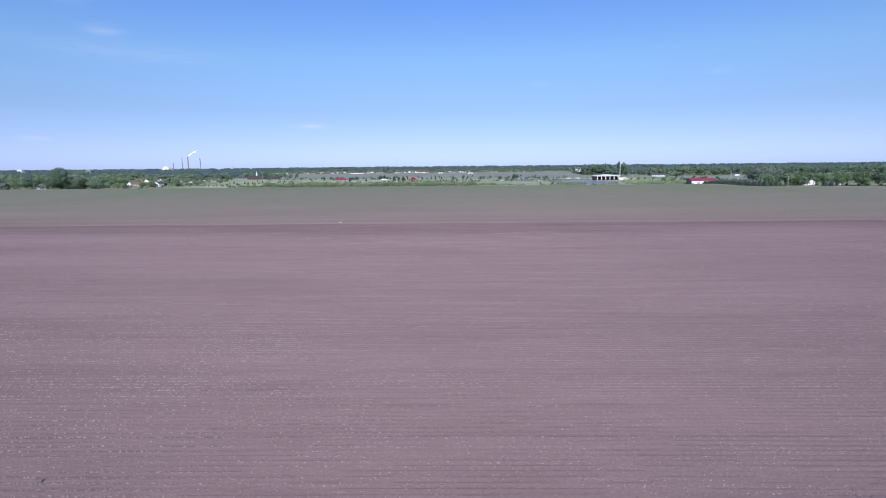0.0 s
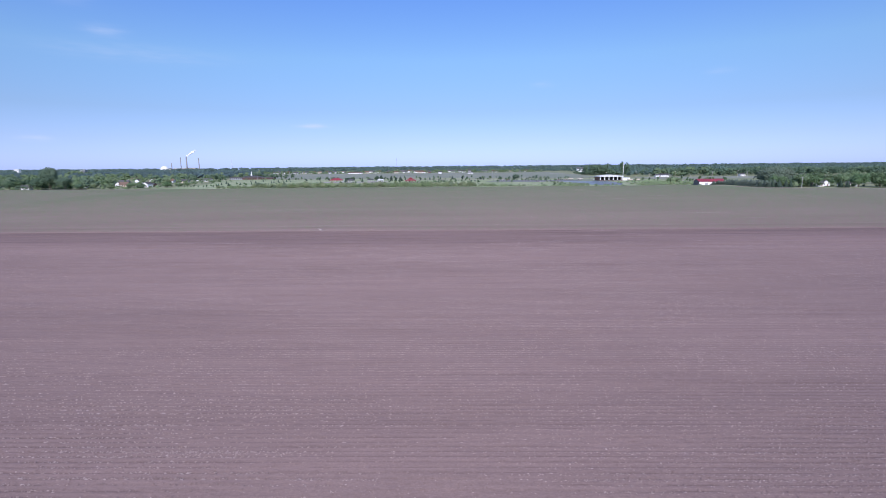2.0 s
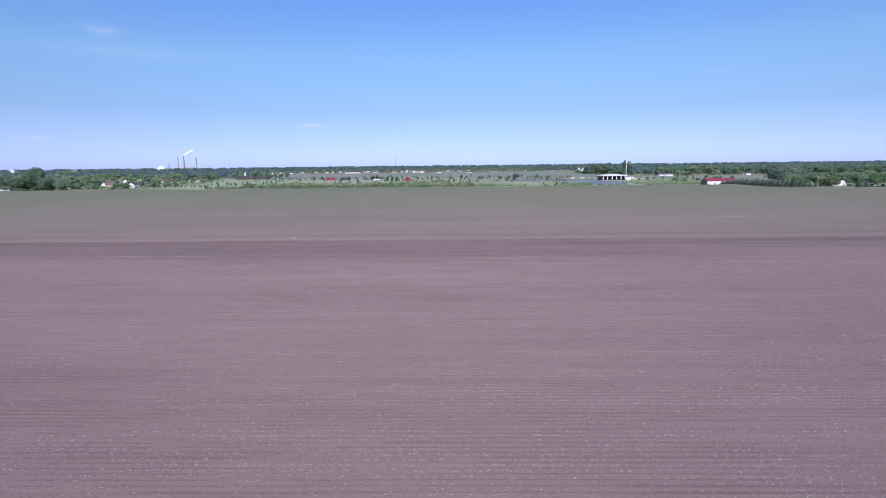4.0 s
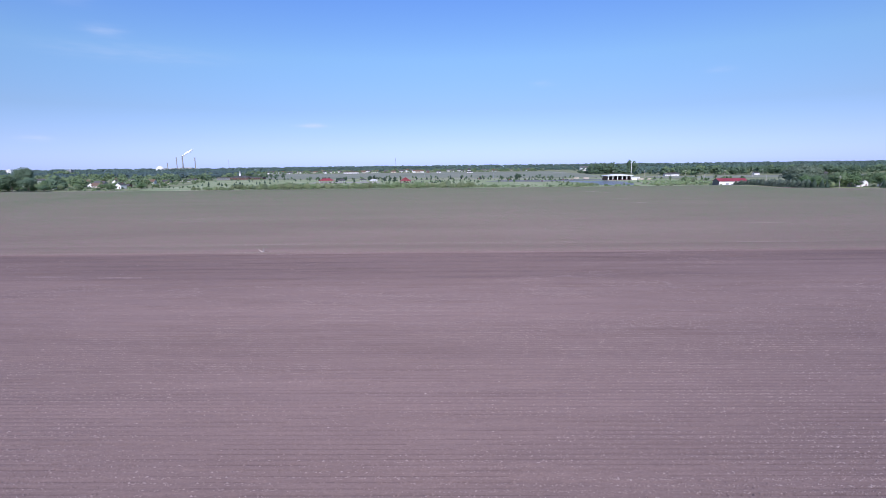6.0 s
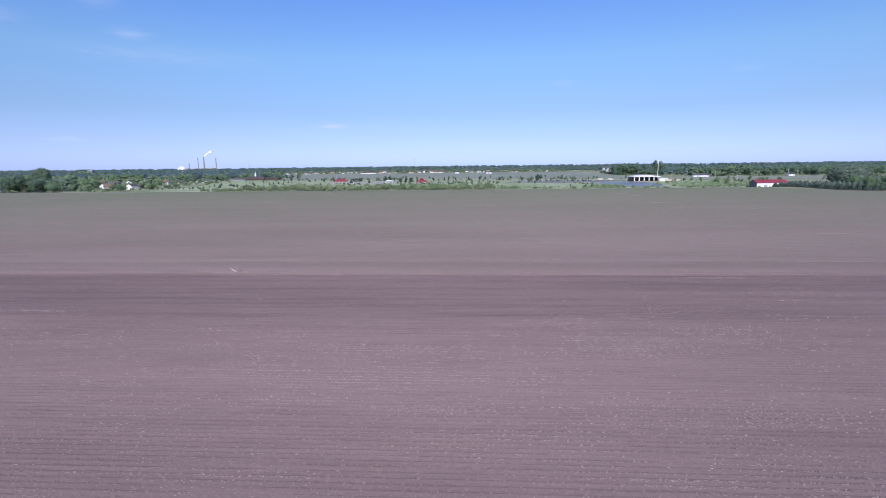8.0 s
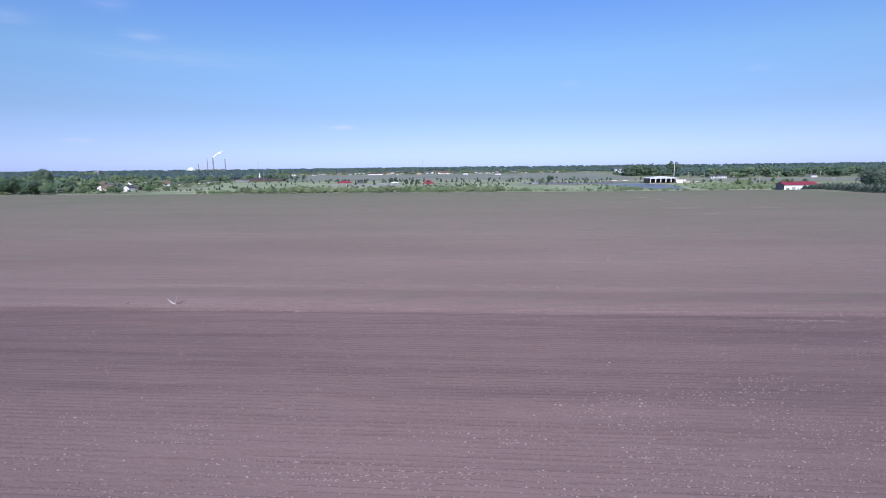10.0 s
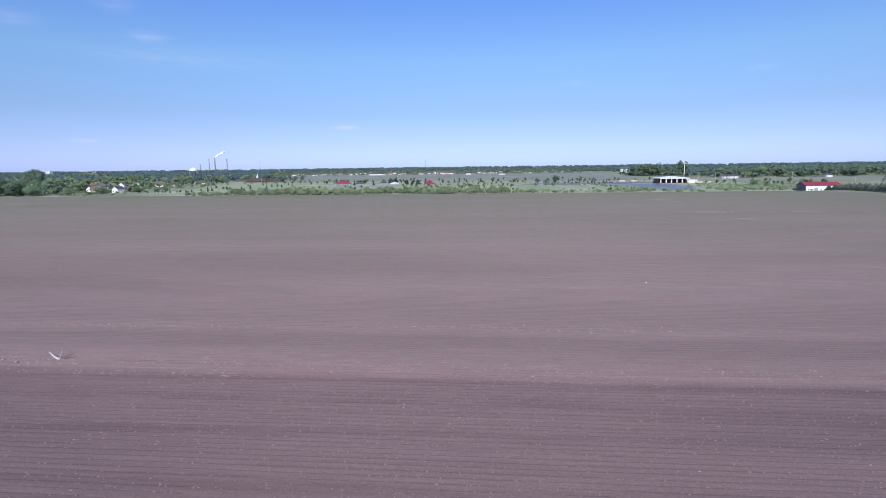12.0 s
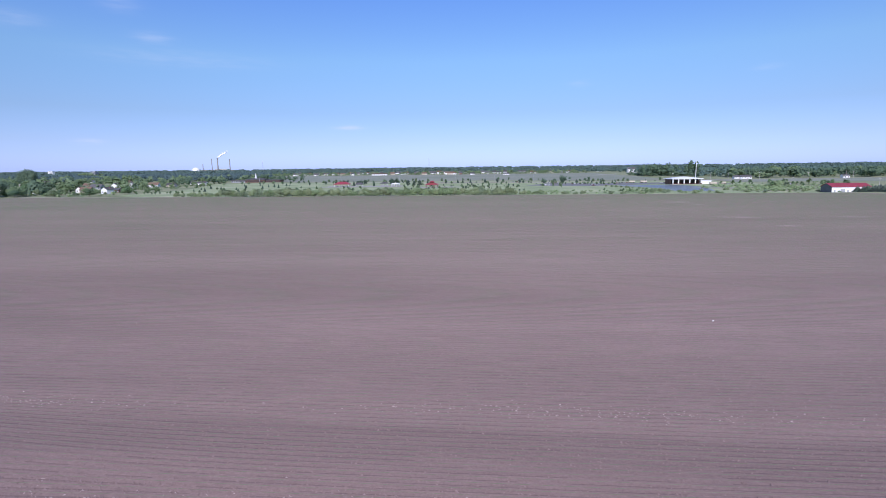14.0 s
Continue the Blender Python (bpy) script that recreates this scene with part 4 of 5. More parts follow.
def park_hall():
    """Open-fronted hall by the pond: white columns and roof over a dark red hall."""
    x0, y0, w, d = 232.0, 790.0, 33.0, 20.0
    HOUSES.append((x0, x0 + w + 6, y0, y0 + d, 60))
    t = thing("park_hall", "open park hall with white columns and a white roof", "pavilion", at=sited(x0, y0, 4))
    part("plinth", boxed(-1.5, w + 1.5, -1.5, d, 0, 0.35, bevel=0.05), M_CONCRETE, t)
    bm = hip_roof(bmesh.new(), -1.6, w + 1.6, -2, d + 1.5, 6.0, 8.8, 15, 0.7)
    part("roof", bm, M_WHITE, t, "white hipped roof with a deep white fascia")
    n_col = 6
    for i in range(n_col):
        x = 0.4 + i * (w - 0.8) / (n_col - 1)
        col = part("column", boxed(x - 0.55, x + 0.55, -0.6, 0.5, 0.35, 6.02, bevel=0.05), M_WHITE, t)
        part("column_base", boxed(x - 0.8, x + 0.8, -0.85, 0.75, 0.33, 1.3, bevel=0.05), M_BRICK, col, "brick column base")
    part("back_wall", boxed(0, w, d - 0.4, d - 0.1, 0.35, 6.0, bevel=0.02), M_BRICK, t, "dark brick back wall")
    for x in (0.0, w - 0.35):
        part("side_wall", boxed(x, x + 0.35, 5.5, d - 0.42, 0.35, 6.0, bevel=0.02), M_BRICK, t, "dark brick side wall")
    # near-black sheet added for the shade inside the hall
    part("screen", boxed(0.4, w - 0.4, 8.0, 8.25, 0.35, 5.9), M_DARK, t, "dark sheet standing in for the hall's inner shade")
    part("railing", boxed(0.6, w - 0.6, -0.2, -0.1, 1.2, 1.34), M_DOOR, t, "red-brown railing")
    part("annexe", boxed(w + 2.2, w + 13, 3, 14, 0, 4.0, bevel=0.05), M_WHITE, t, "low white annexe")
    part("annexe_roof", boxed(w + 1.7, w + 13.5, 2.5, 14.5, 4.02, 4.4, bevel=0.05), M_WHITE, t)
    return t


park_hall()


def shelter(x, y, w, d, eave, ridge, roof, label, tiers=1, turn=0):
    HOUSES.append((x - w / 2, x + w / 2, y, y + d, 30))
    t = thing("picnic_shelter", label, "shelter", "park shelters", sited(x, y, turn))
    part("slab", boxed(-w / 2, w / 2, 0, d, 0, 0.15, bevel=0.03), M_CONCRETE, t)
    rf = part("roof", hip_roof(bmesh.new(), -w / 2 - 0.8, w / 2 + 0.8, -0.8, d + 0.8, eave, ridge, w * 0.3), roof, t)
    if tiers == 2:
        part("lantern", boxed(-w * 0.16, w * 0.16, d * 0.34, d * 0.66, ridge - 0.9, ridge + 0.5), M_DOOR, rf)
        part("upper_roof", hip_roof(bmesh.new(), -w * 0.24, w * 0.24, d * 0.26, d * 0.74, ridge + 0.5, ridge + 2.2, w * 0.2), roof, rf)
    for i in range(4):
        for yy in (0.4, d - 0.4):
            xx = -w / 2 + 0.4 + i * (w - 0.8) / 3
            part("post", boxed(xx - 0.2, xx + 0.2, yy - 0.2, yy + 0.2, 0.15, eave + 0.1, bevel=0.02), M_WHITE if tiers == 1 else M_DOOR, t)
    for i in range(3):
        xx = -w / 2 + w * (i + 0.5) / 3
        part("table", boxed(xx - 0.9, xx + 0.9, d * 0.4, d * 0.4 + 0.75, 0.7, 0.78, bevel=0.01), M_POLEWOOD, t, "wooden picnic table top")
        part("table_leg", boxed(xx - 0.6, xx + 0.6, d * 0.4 + 0.3, d * 0.4 + 0.4, 0.15, 0.7), M_POLEWOOD, t)
    return t


shelter(-161, 819, 19, 11, 3.0, 6.2, M_REDROOF, "open picnic shelter with a bright red hipped roof")
shelter(-43.5, 774, 14, 11, 3.0, 5.4, M_REDROOF, "open picnic shelter with a two-tiered red roof", tiers=2)
shelter(-137, 811, 8.5, 8, 2.9, 5.4, M_SHINGLE, "small shelter with a grey roof", turn=4)
shelter(-92, 812, 10, 7, 2.8, 4.4, M_WHITE, "small shelter with a white roof")
shelter(-112, 846, 9, 7, 2.8, 4.6, M_SHINGLE, "small shelter with a grey roof")


def school():
    x0, y0 = -417.0, 1048.0
    HOUSES.append((x0, x0 + 100, y0, y0 + 30, 90))
    t = thing("school", "long low brick school with a dark roof", "building", at=sited(x0, y0, 2) @ Matrix.Diagonal((0.86, 1, 1, 1)))
    for xa, xb, ya, yb, hh, wall in ((0, 30, 4, 22, 3.4, M_GREY), (30, 70, 0, 24, 4.0, M_BRICK), (70, 99, 5, 22, 3.4, M_BRICK)):
        block = part("wing", boxed(xa, xb, ya, yb, 0, hh, bevel=0.05), wall, t)
        part("fascia", boxed(xa - 0.7, xb + 0.7 if xb == 99 else xb - 0.01, ya - 0.7, yb + 0.7, hh + 0.004, hh + 1.3, bevel=0.04), M_SHINGLE, block, "deep dark roof edge")
        k = int((xb - xa) / 4)
        for i in range(k):
            cx = xa + (xb - xa) * (i + 0.5) / k
            win = part("window", boxed(cx - 1.3, cx + 1.3, ya - 0.1, ya + 0.02, 1.0, 2.6, bevel=0.02), M_GLASS, block)
    part("roof", hip_roof(bmesh.new(), 30, 69.3, 0, 24, 5.31, 7.8, 12), M_SHINGLE, t, "dark hipped roof")
    tower = part("bell_tower", boxed(46, 49, 9, 12, 6.5, 10.5, bevel=0.05), M_WHITE, t, "white bell tower")
    bm = bmesh.new()
    rod(bm, (47.5, 10.5, 10.5), (47.5, 10.5, 16.5), 1.5, 0.05, 6)
    part("spire", bm, M_WHITE, tower)
    return t


school()


# ---- power station, masts and poles ----
def power_station():
    t = thing("power_station", "distant power station with dark stacks and a white dome", "power station", at=pose(-1940, 3950, -0.2, 0, 0, 26))
    for x, top, r in ((-40, 101, 2.6), (0, 107, 4.0), (84, 98, 3.2), (-102, 60, 2.6)):
        bm = bmesh.new()
        rod(bm, (x, 0, 0), (x, 0, top), r * 1.25, r, 14)
        st = part("stack", bm, M_STACK, t, "tall dark stack")
        bm = bmesh.new()
        rod(bm, (x, 0, top - 4), (x, 0, top + 0.6), r * 1.2, r * 1.2, 14)
        part("rim", bm, M_STACK, st)
    bm = bmesh.new()
    bmesh.ops.create_uvsphere(bm, u_segments=24, v_segments=12, radius=29)
    bmesh.ops.scale(bm, vec=(1, 1, 1.0), verts=bm.verts)
    bmesh.ops.translate(bm, vec=(-152, 10, 10), verts=bm.verts)
    part("dome", bm, M_WHITE, t, "white domed storage hall")
    for xa, xb, hh in ((-90, -20, 21), (-20, 60, 25), (60, 110, 18), (-140, -90, 19)):
        part("hall", boxed(xa, xb - 0.5, 12, 60, 0, hh, bevel=0.3), M_CONCRETE, t, "pale boiler hall")
    # steam drifting off the middle stack
    rng = np.random.default_rng(3)
    verts, faces = [], []
    iv, fc = ico()
    for i in range(46):
        f = i / 45
        c = np.array([4 + 74 * f + rng.normal() * 2, 0, 110 + 50 * f ** 0.85 + rng.normal() * (1 + 3.5 * f)])
        r = (3.0 + 4.4 * f * (1 - f) * 2.2) * (0.7 + 0.5 * rng.random()) * (1 - 0.55 * max(0, f - 0.6) / 0.4)
        b0 = len(verts)
        verts += list(iv * (1 + 0.3 * (rng.random((len(iv), 1)) - 0.5)) * np.array([r * 1.5, r, r * 0.8]) + c)
        faces += [[b0 + k for k in ff] for ff in fc]
    me = mesh_of("steam_plume", verts, faces, M_STEAM, smooth=True)
    part("steam_plume", me, M_STEAM, t, "white steam drifting from a stack")
    return t


power_station()


def lattice_mast(x, y, tall, wide, label):
    t = thing("radio_mast", label, "mast", "radio masts", pose(x, y, -0.2))
    corners = [(wide * math.cos(a), wide * math.sin(a)) for a in (0.5, 2.6, 4.7)]
    for cx, cy in corners:
        bm = bmesh.new()
        rod(bm, (cx, cy, 0), (cx * 0.5, cy * 0.5, tall), wide * 0.28, wide * 0.2, 5)
        part("leg", bm, M_STEEL, t)
    k = 14
    for i in range(k):
        za, zb = tall * i / k, tall * (i + 1) / k
        fa, fb = 1 - 0.5 * i / k, 1 - 0.5 * (i + 1) / k
        for j in range(3):
            p, q = corners[j], corners[(j + 1) % 3]
            bm = bmesh.new()
            rod(bm, (p[0] * fa, p[1] * fa, za), (q[0] * fb, q[1] * fb, zb), wide * 0.12, wide * 0.12, 4)
            part("brace", bm, M_STEEL, t)
    return t


lattice_mast(-1690, 4180, 84, 2.2, "slender grey lattice mast on the horizon")
lattice_mast(-360, 4120, 84, 1.8, "slender grey lattice mast on the horizon")


def light_pole(x, y, tall, label="tall pale light pole", arm=True, r=0.22, mat=None):
    t = thing("light_pole", label, "pole", "light poles", sited(x, y))
    bm = bmesh.new()
    rod(bm, (0, 0, 0), (0, 0, tall), r, r * 0.6, 8)
    part("shaft", bm, mat or M_STEEL, t)
    bm = bmesh.new()
    rod(bm, (0, 0, 0), (0, 0, 0.5), r * 2, r * 1.6, 8)
    part("base", bm, M_CONCRETE, t)
    if arm:
        bm = bmesh.new()
        rod(bm, (0, 0, tall - 0.2), (1.6, 0, tall + 0.3), r * 0.5, r * 0.4, 6)
        part("arm", bm, M_STEEL, t)
        part("lamp_head", boxed(1.3, 2.4, -0.2, 0.2, tall + 0.2, tall + 0.42, bevel=0.04), M_GREY, t)
    return t


def utility_pole(x, y, tall, turn=0):
    t = thing("utility_pole", "weathered wooden utility pole with a crossarm", "pole", "utility poles", sited(x, y, turn))
    bm = bmesh.new()
    rod(bm, (0, 0, 0), (0, 0, tall), 0.24, 0.15, 8)
    part("shaft", bm, M_POLEWOOD, t)
    part("crossarm", boxed(-1.3, 1.3, -0.3, -0.16, tall - 0.9, tall - 0.68, bevel=0.01), M_POLEWOOD, t)
    for xx in (-1.1, -0.4, 0.4, 1.1):
        bm = bmesh.new()
        rod(bm, (xx, -0.23, tall - 0.68), (xx, -0.23, tall - 0.42), 0.06, 0.04, 6)
        part("insulator", bm, M_WHITE, t)
    return t


light_pole(314.9, 930.6, 28.4, "very tall white mast behind the park hall", arm=False, r=0.5, mat=M_WHITE)
for x, y, h in ((-343.5, 997, 16.5), (-213.5, 1014, 11), (-30, 1118, 9.5), (37, 1020, 10), (97, 998, 10), (196.5, 906, 11), (-120, 1030, 9.5)):
    light_pole(x, y, h)
for x, y, h in ((350, 964, 11), (371.5, 957, 10), (491.5, 972, 9.5), (498.5, 905, 12), (362, 787, 7.5), (398.5, 711, 8), (430, 985, 10), (560, 980, 10), (640, 985, 10), (357, 530, 10), (-505, 730, 10), (300, 975, 10)):
    utility_pole(x, y, h, random.uniform(-20, 20))


# ---- cars ----
CAR_PAINT = {c: surface("car_paint_" + c, v, 0.3, wear=0.04) for c, v in
             (("white", (0.75, 0.75, 0.74)), ("black", (0.03, 0.03, 0.035)), ("red", (0.4, 0.04, 0.04)), ("silver", (0.5, 0.51, 0.53)), ("blue", (0.05, 0.09, 0.25)))}
CARS = {}


def car(color, x, y, turn):
    m = Matrix.Translation((0, 0, 0.22)) @ sited(x, y, turn, sized=False)
    if color in CARS:
        c = copy_thing(CARS[color], m)
        return c
    t = CARS[color] = thing("car", f"parked {color} car on the car park", "car", "parked cars", m)
    body = [(-2.2, 0.35), (2.2, 0.35), (2.25, 0.75), (1.2, 0.95), (-2.15, 0.98), (-2.25, 0.7)]
    part("body", prism(bmesh.new(), body, -0.88, 0.88), CAR_PAINT[color], t)
    cabin = [(-1.9, 0.99), (1.0, 0.96), (0.35, 1.48), (-1.35, 1.5)]
    cab = part("cabin", prism(bmesh.new(), cabin, -0.78, 0.78), M_GLASS, t)
    part("roof_panel", boxed(-1.35, 0.36, -0.74, 0.74, 1.49, 1.55, bevel=0.02), CAR_PAINT[color], cab)
    for xx in (-1.4, 1.4):
        for yy in (-0.86, 0.64):
            bm = bmesh.new()
            rod(bm, (xx, yy, 0.33), (xx, yy + 0.22, 0.33), 0.33, 0.33, 12)
            part("wheel", bm, M_RUBBER, t)
    return t


rng = random.Random(11)
for x, y, n_cars in ((102, 866, 5), (128, 840, 6), (138, 782, 4), (84, 800, 4), (236, 836, 5), (272, 808, 6), (60, 925, 3), (180, 842, 6)):
    for i in range(n_cars):
        car(rng.choice(["white", "black", "white", "silver", "red", "blue", "black"]), x + i * 3.1, y + rng.uniform(-0.5, 0.5), 90 + rng.uniform(-4, 4))


def truck(x, y, turn):
    t = thing("box_trailer", "parked pale cream box trailer", "trailer", "parked trailers", Matrix.Translation((0, 0, 0.22)) @ sited(x, y, turn, sized=False))
    part("body", boxed(-4.5, 4.5, -1.2, 1.2, 0.9, 3.1, bevel=0.06), M_CREAM, t)
    part("chassis", boxed(-4.4, 4.6, -0.5, 0.5, 0.6, 0.88), M_DARK, t)
    for xx in (-3.2, -2.2, 3.4):
        for yy in (-1.15, 0.9):
            bm = bmesh.new()
            rod(bm, (xx, yy, 0.42), (xx, yy + 0.25, 0.42), 0.48, 0.48, 12)
            part("wheel", bm, M_RUBBER, t)


truck(206, 858, 4)
truck(220, 855, 2)
truck(273, 781, 8)
truck(285, 786, -4)


# ---- planting ----
def scatter(kind, count, x0, x1, y0, y1, h0, h1, wide=1.0, keep=None, margin=4.0):
    for _ in range(count):
        x, y = random.uniform(x0, x1), random.uniform(y0, y1)
        if clear(x, y, margin) and (keep is None or keep(x, y)):
            plant(kind, x, y, random.uniform(h0, h1), wide * random.uniform(0.85, 1.15))


random.seed(21)
# the shrubs at the field's far edge
x = -256.0
while x < 62:
    tall = random.uniform(2.4, 4.4) if x < -212 else random.uniform(4.2, 7.4)
    if x > 38:
        tall *= 0.6
    y0 = far_edge(x) + 5
    plant("shrub", x, y0 + random.uniform(0, 5), tall, random.uniform(0.8, 1.2))
    if random.random() < 0.6:
        plant("shrub", x + random.uniform(-1, 1), y0 + random.uniform(6, 16), tall * random.uniform(0.7, 1.1), random.uniform(0.8, 1.2))
    x += random.uniform(2.4, 3.8)
scatter("shrub", 22, 60, 215, 608, 616, 1.2, 3.4, 1.4)
scatter("shrub", 18, 140, 200, 610, 634, 1.6, 3.4, 1.3)
for i in range(22):
    f = i / 21
    plant("shrub", 150 + 24 * f + random.uniform(-2, 2), 752 - 100 * f + random.uniform(-5, 5), random.uniform(1.4, 2.6), 1.3)
scatter("shrub", 50, 225, 305, 608, 660, 0.9, 2.2, 1.5)
scatter("shrub", 8, 296, 316, 700, 730, 5.0, 7.0, 1.1)
# the farm: windbreak, evergreens, old trees
for i in range(19):
    f = i / 18
    plant("cedar", 326 + 1.5 * f + random.uniform(-0.8, 0.8), 636 - 102 * f, 4.8 + 2.0 * f + random.uniform(-0.8, 0.8), random.uniform(1.3, 1.7), level=False)
    plant("cedar", 332 + 1.5 * f + random.uniform(-0.8, 0.8), 637 - 101 * f, 5.4 + 2.4 * f + random.uniform(-0.8, 0.8), random.uniform(1.3, 1.7), level=False)
for x, y, h in ((329, 531, 8), (334, 529, 8.5), (340, 528, 8), (346, 530, 7), (386, 518, 7.5), (391, 516, 7)):
    plant("spruce", x, y, h, 1.2)
for x, y, h, k, w in ((366, 613, 18, "silver", 1.0), (377, 610, 22, "silver", 1.1), (388, 615, 18, "silver", 1.0), (372, 624, 17, "dark", 1.0), (351, 548, 13, "oak", 1.0), (361, 540, 16, "light", 1.15), (373, 538, 15, "oak", 1.1),
                      (383, 556, 16, "oak", 1.1), (396, 534, 16, "light", 1.0), (405, 520, 17, "oak", 1.0), (418, 512, 18, "oak", 1.0), (430, 506, 17, "dark", 1.0), (426, 520, 19, "light", 1.0), (444, 498, 17, "oak", 1.0),
                      (462, 490, 18, "oak", 1.0), (480, 484, 18, "dark", 1.0), (455, 510, 19, "oak", 1.0)):
    plant(k, x, y, h if k == "silver" else h * 0.86, w)
plant("shrub", 351, 531, 5.5, 1.2)
for i in range(26):
    x = 343 + i * 5.4 + random.uniform(-2, 2)
    plant(random.choice(("oak", "dark", "light", "light")), x, far_edge(x) + random.uniform(22, 34), random.uniform(2.4, 4.6 if x < 400 else 3.2), 1.2)
scatter("oak", 18, 360, 560, 545, 640, 10, 15, margin=2)
scatter("dark", 6, 360, 560, 545, 640, 10, 15, margin=2)
scatter("light", 14, 360, 560, 545, 640, 9, 14, margin=2)
scatter("silver", 8, 370, 520, 530, 600, 10, 14, margin=2)
# suburb: the nearest trees
plant("giant", -684, 934, 25.5, 0.62)
for x, y, h, w in ((-455, 636, 17, 1.1), (-472, 638, 15, 1.2), (-436, 634, 15, 1.1)):
    plant("dark", x, y, h, w)
plant("oak", -424, 640, 11, 1.1)
plant("dark", -417, 630, 7, 1.3)
plant("oak", -555, 642, 11, 1.2)
plant("oak", -515, 652, 11)
plant("light", -480, 655, 9)
scatter("oak", 30, -760, -440, 650, 740, 7, 12, 1.1)
scatter("dark", 20, -760, -440, 650, 760, 7, 12, 1.1)
scatter("light", 22, -700, -400, 650, 780, 6, 11, 1.1, keep=lambda x, y: x < -400 or y > 740)
scatter("oak", 26, -520, -335, 636, 722, 4, 8, 1.2, keep=lambda x, y: y > far_edge(x) + 6)
scatter("light", 26, -520, -335, 636, 722, 3, 7, 1.2, keep=lambda x, y: y > far_edge(x) + 6)
scatter("shrub", 40, -560, -330, 626, 690, 1.6, 4.0, 1.3, keep=lambda x, y: y > far_edge(x) + 3)


def garden(kind, count, x0, x1, y0, y1, h0, h1):
    """Bushes and small trees in the yards, off the houses themselves."""
    for _ in range(count):
        x, y = random.uniform(x0, x1), random.uniform(y0, y1)
        if y > far_edge(x) + 5 and all(not (a - 2 < x < b2 + 2 and c - 4 < y < d + 2) for a, b2, c, d, _f in HOUSES):
            plant(kind, x, y, random.uniform(h0, h1), random.uniform(1.0, 1.4))


garden("oak", 40, -520, -330, 640, 720, 1.4, 2.8)
garden("light", 30, -520, -335, 640, 760, 1.4, 3.0)
garden("dark", 22, -480, -360, 640, 780, 1.4, 3.0)
for x, y, h in ((-436, 676, 12), (-447, 684, 14), (-459, 697, 14), (-468, 712, 15), (-425, 668, 10), (-482, 742, 15), (-452, 735, 11)):
    plant("oak" if h % 2 else "dark", x, y, h, 1.1)
scatter("light", 60, -520, -340, 720, 900, 3.0, 6.0)
scatter("oak", 50, -560, -340, 700, 920, 3.0, 7.0)
# meadow and lawn
for i in range(11):
    plant("sapling", -318 + i * 4.6 + random.uniform(-1, 1), 658 + random.uniform(-2, 4), random.uniform(2.8, 4.6))
scatter("young", 22, -320, -230, 690, 900, 2.5, 5)
scatter("sapling", 34, -300, -60, 640, 760, 2.2, 4.8, margin=0)
scatter("sapling", 40, -60, 110, 660, 900, 2.2, 5)
scatter("evergreen", 22, -60, 60, 660, 830, 2.0, 4.2)
scatter("sapling", 34, -60, 60, 660, 830, 2.0, 4.4)
scatter("evergreen", 24, -230, 80, 870, 940, 3.5, 6.5)
scatter("sapling", 30, -300, 110, 930, 1010, 4, 7)
for x, y, h in ((-98, 822, 10.5), (-92, 826, 11), (-74, 798, 9), (-67, 801, 8), (-60, 797, 9), (-122, 830, 7), (-150, 840, 7), (112, 822, 9.5), (-19, 925, 6), (-12, 927, 6), (-1, 924, 6), (20, 930, 7)):
    plant("evergreen" if h > 7.5 else "young", x, y, h, 0.9)
for i in range(22):
    plant("sapling", -330 + i * 12 + random.uniform(-3, 3), 905 + random.uniform(-6, 6), random.uniform(4, 7))
scatter("sapling", 6, 120, 150, 625, 650, 2.5, 4.0)
for i in range(16):
    plant("sapling", 100 + i * 4.4 + random.uniform(-1.5, 1.5), 824 - i * 2.2 + random.uniform(-4, 4), random.uniform(2.6, 4.6), 1.2)
for x, y, h in ((129, 926, 10), (133, 930, 9), (152, 872, 9), (100, 905, 7), (180, 905, 6), (118, 918, 6)):
    plant("dark", x, y, h, 0.8)
scatter("young", 14, 60, 240, 850, 930, 3, 5)
scatter("sapling", 30, 60, 300, 850, 935, 3, 6)
scatter("sapling", 24, 260, 385, 690, 820, 4.0, 7.5)
scatter("shrub", 150, 226, 318, 622, 740, 1.0, 3.0, 1.5)
scatter("shrub", 90, 60, 170, 612, 660, 0.8, 2.2, 1.5)
scatter("oak", 12, -1130, -1075, 1575, 1600, 16, 20, margin=0)
# farther shrubs and trees; past the first few hundred they join the woods
scatter("shrub", 60, 245, 320, 650, 720, 0.9, 2.4, 1.4)
scatter("shrub", 70, 260, 400, 660, 820, 1.2, 3.0, 1.4)
for x, y, h in ((-541, 630, 5), (-530, 631, 6), (-521, 630, 5), (-511, 631, 6), (-487, 629, 6), (-480, 630, 5)):
    plant("dark", x, y, h, 1.2)
for x, y, h in ((-443, 855, 7), (-449, 842, 6), (-434, 860, 6), (-417, 862, 7), (-409, 864, 6), (-424, 866, 6), (-405, 938, 5), (-420, 938, 6), (-437, 966, 6), (-473, 808, 7), (-481, 812, 6), (-392, 706, 4), (-378, 708, 3.5)):
    plant("oak", x, y, h, 1.0)
plant("tall", 352, 1030, 32, 0.9)
plant("tall", 357, 1036, 28, 0.9)
scatter("tall", 20, 335, 450, 1215, 1240, 22, 27)
scatter("tall", 45, 410, 1000, 1008, 1040, 13, 18)
scatter("dark", 12, -430, -330, 1085, 1130, 10, 14)
scatter("dark", 8, -345, -305, 1078, 1105, 9, 13)
scatter("dark", 14, -470, -395, 935, 1000, 8, 13)
scatter("oak", 60, -950, -400, 740, 950, 8, 13)
scatter("dark", 40, -950, -400, 740, 980, 8, 14)
scatter("light", 34, -900, -395, 740, 950, 7, 12)
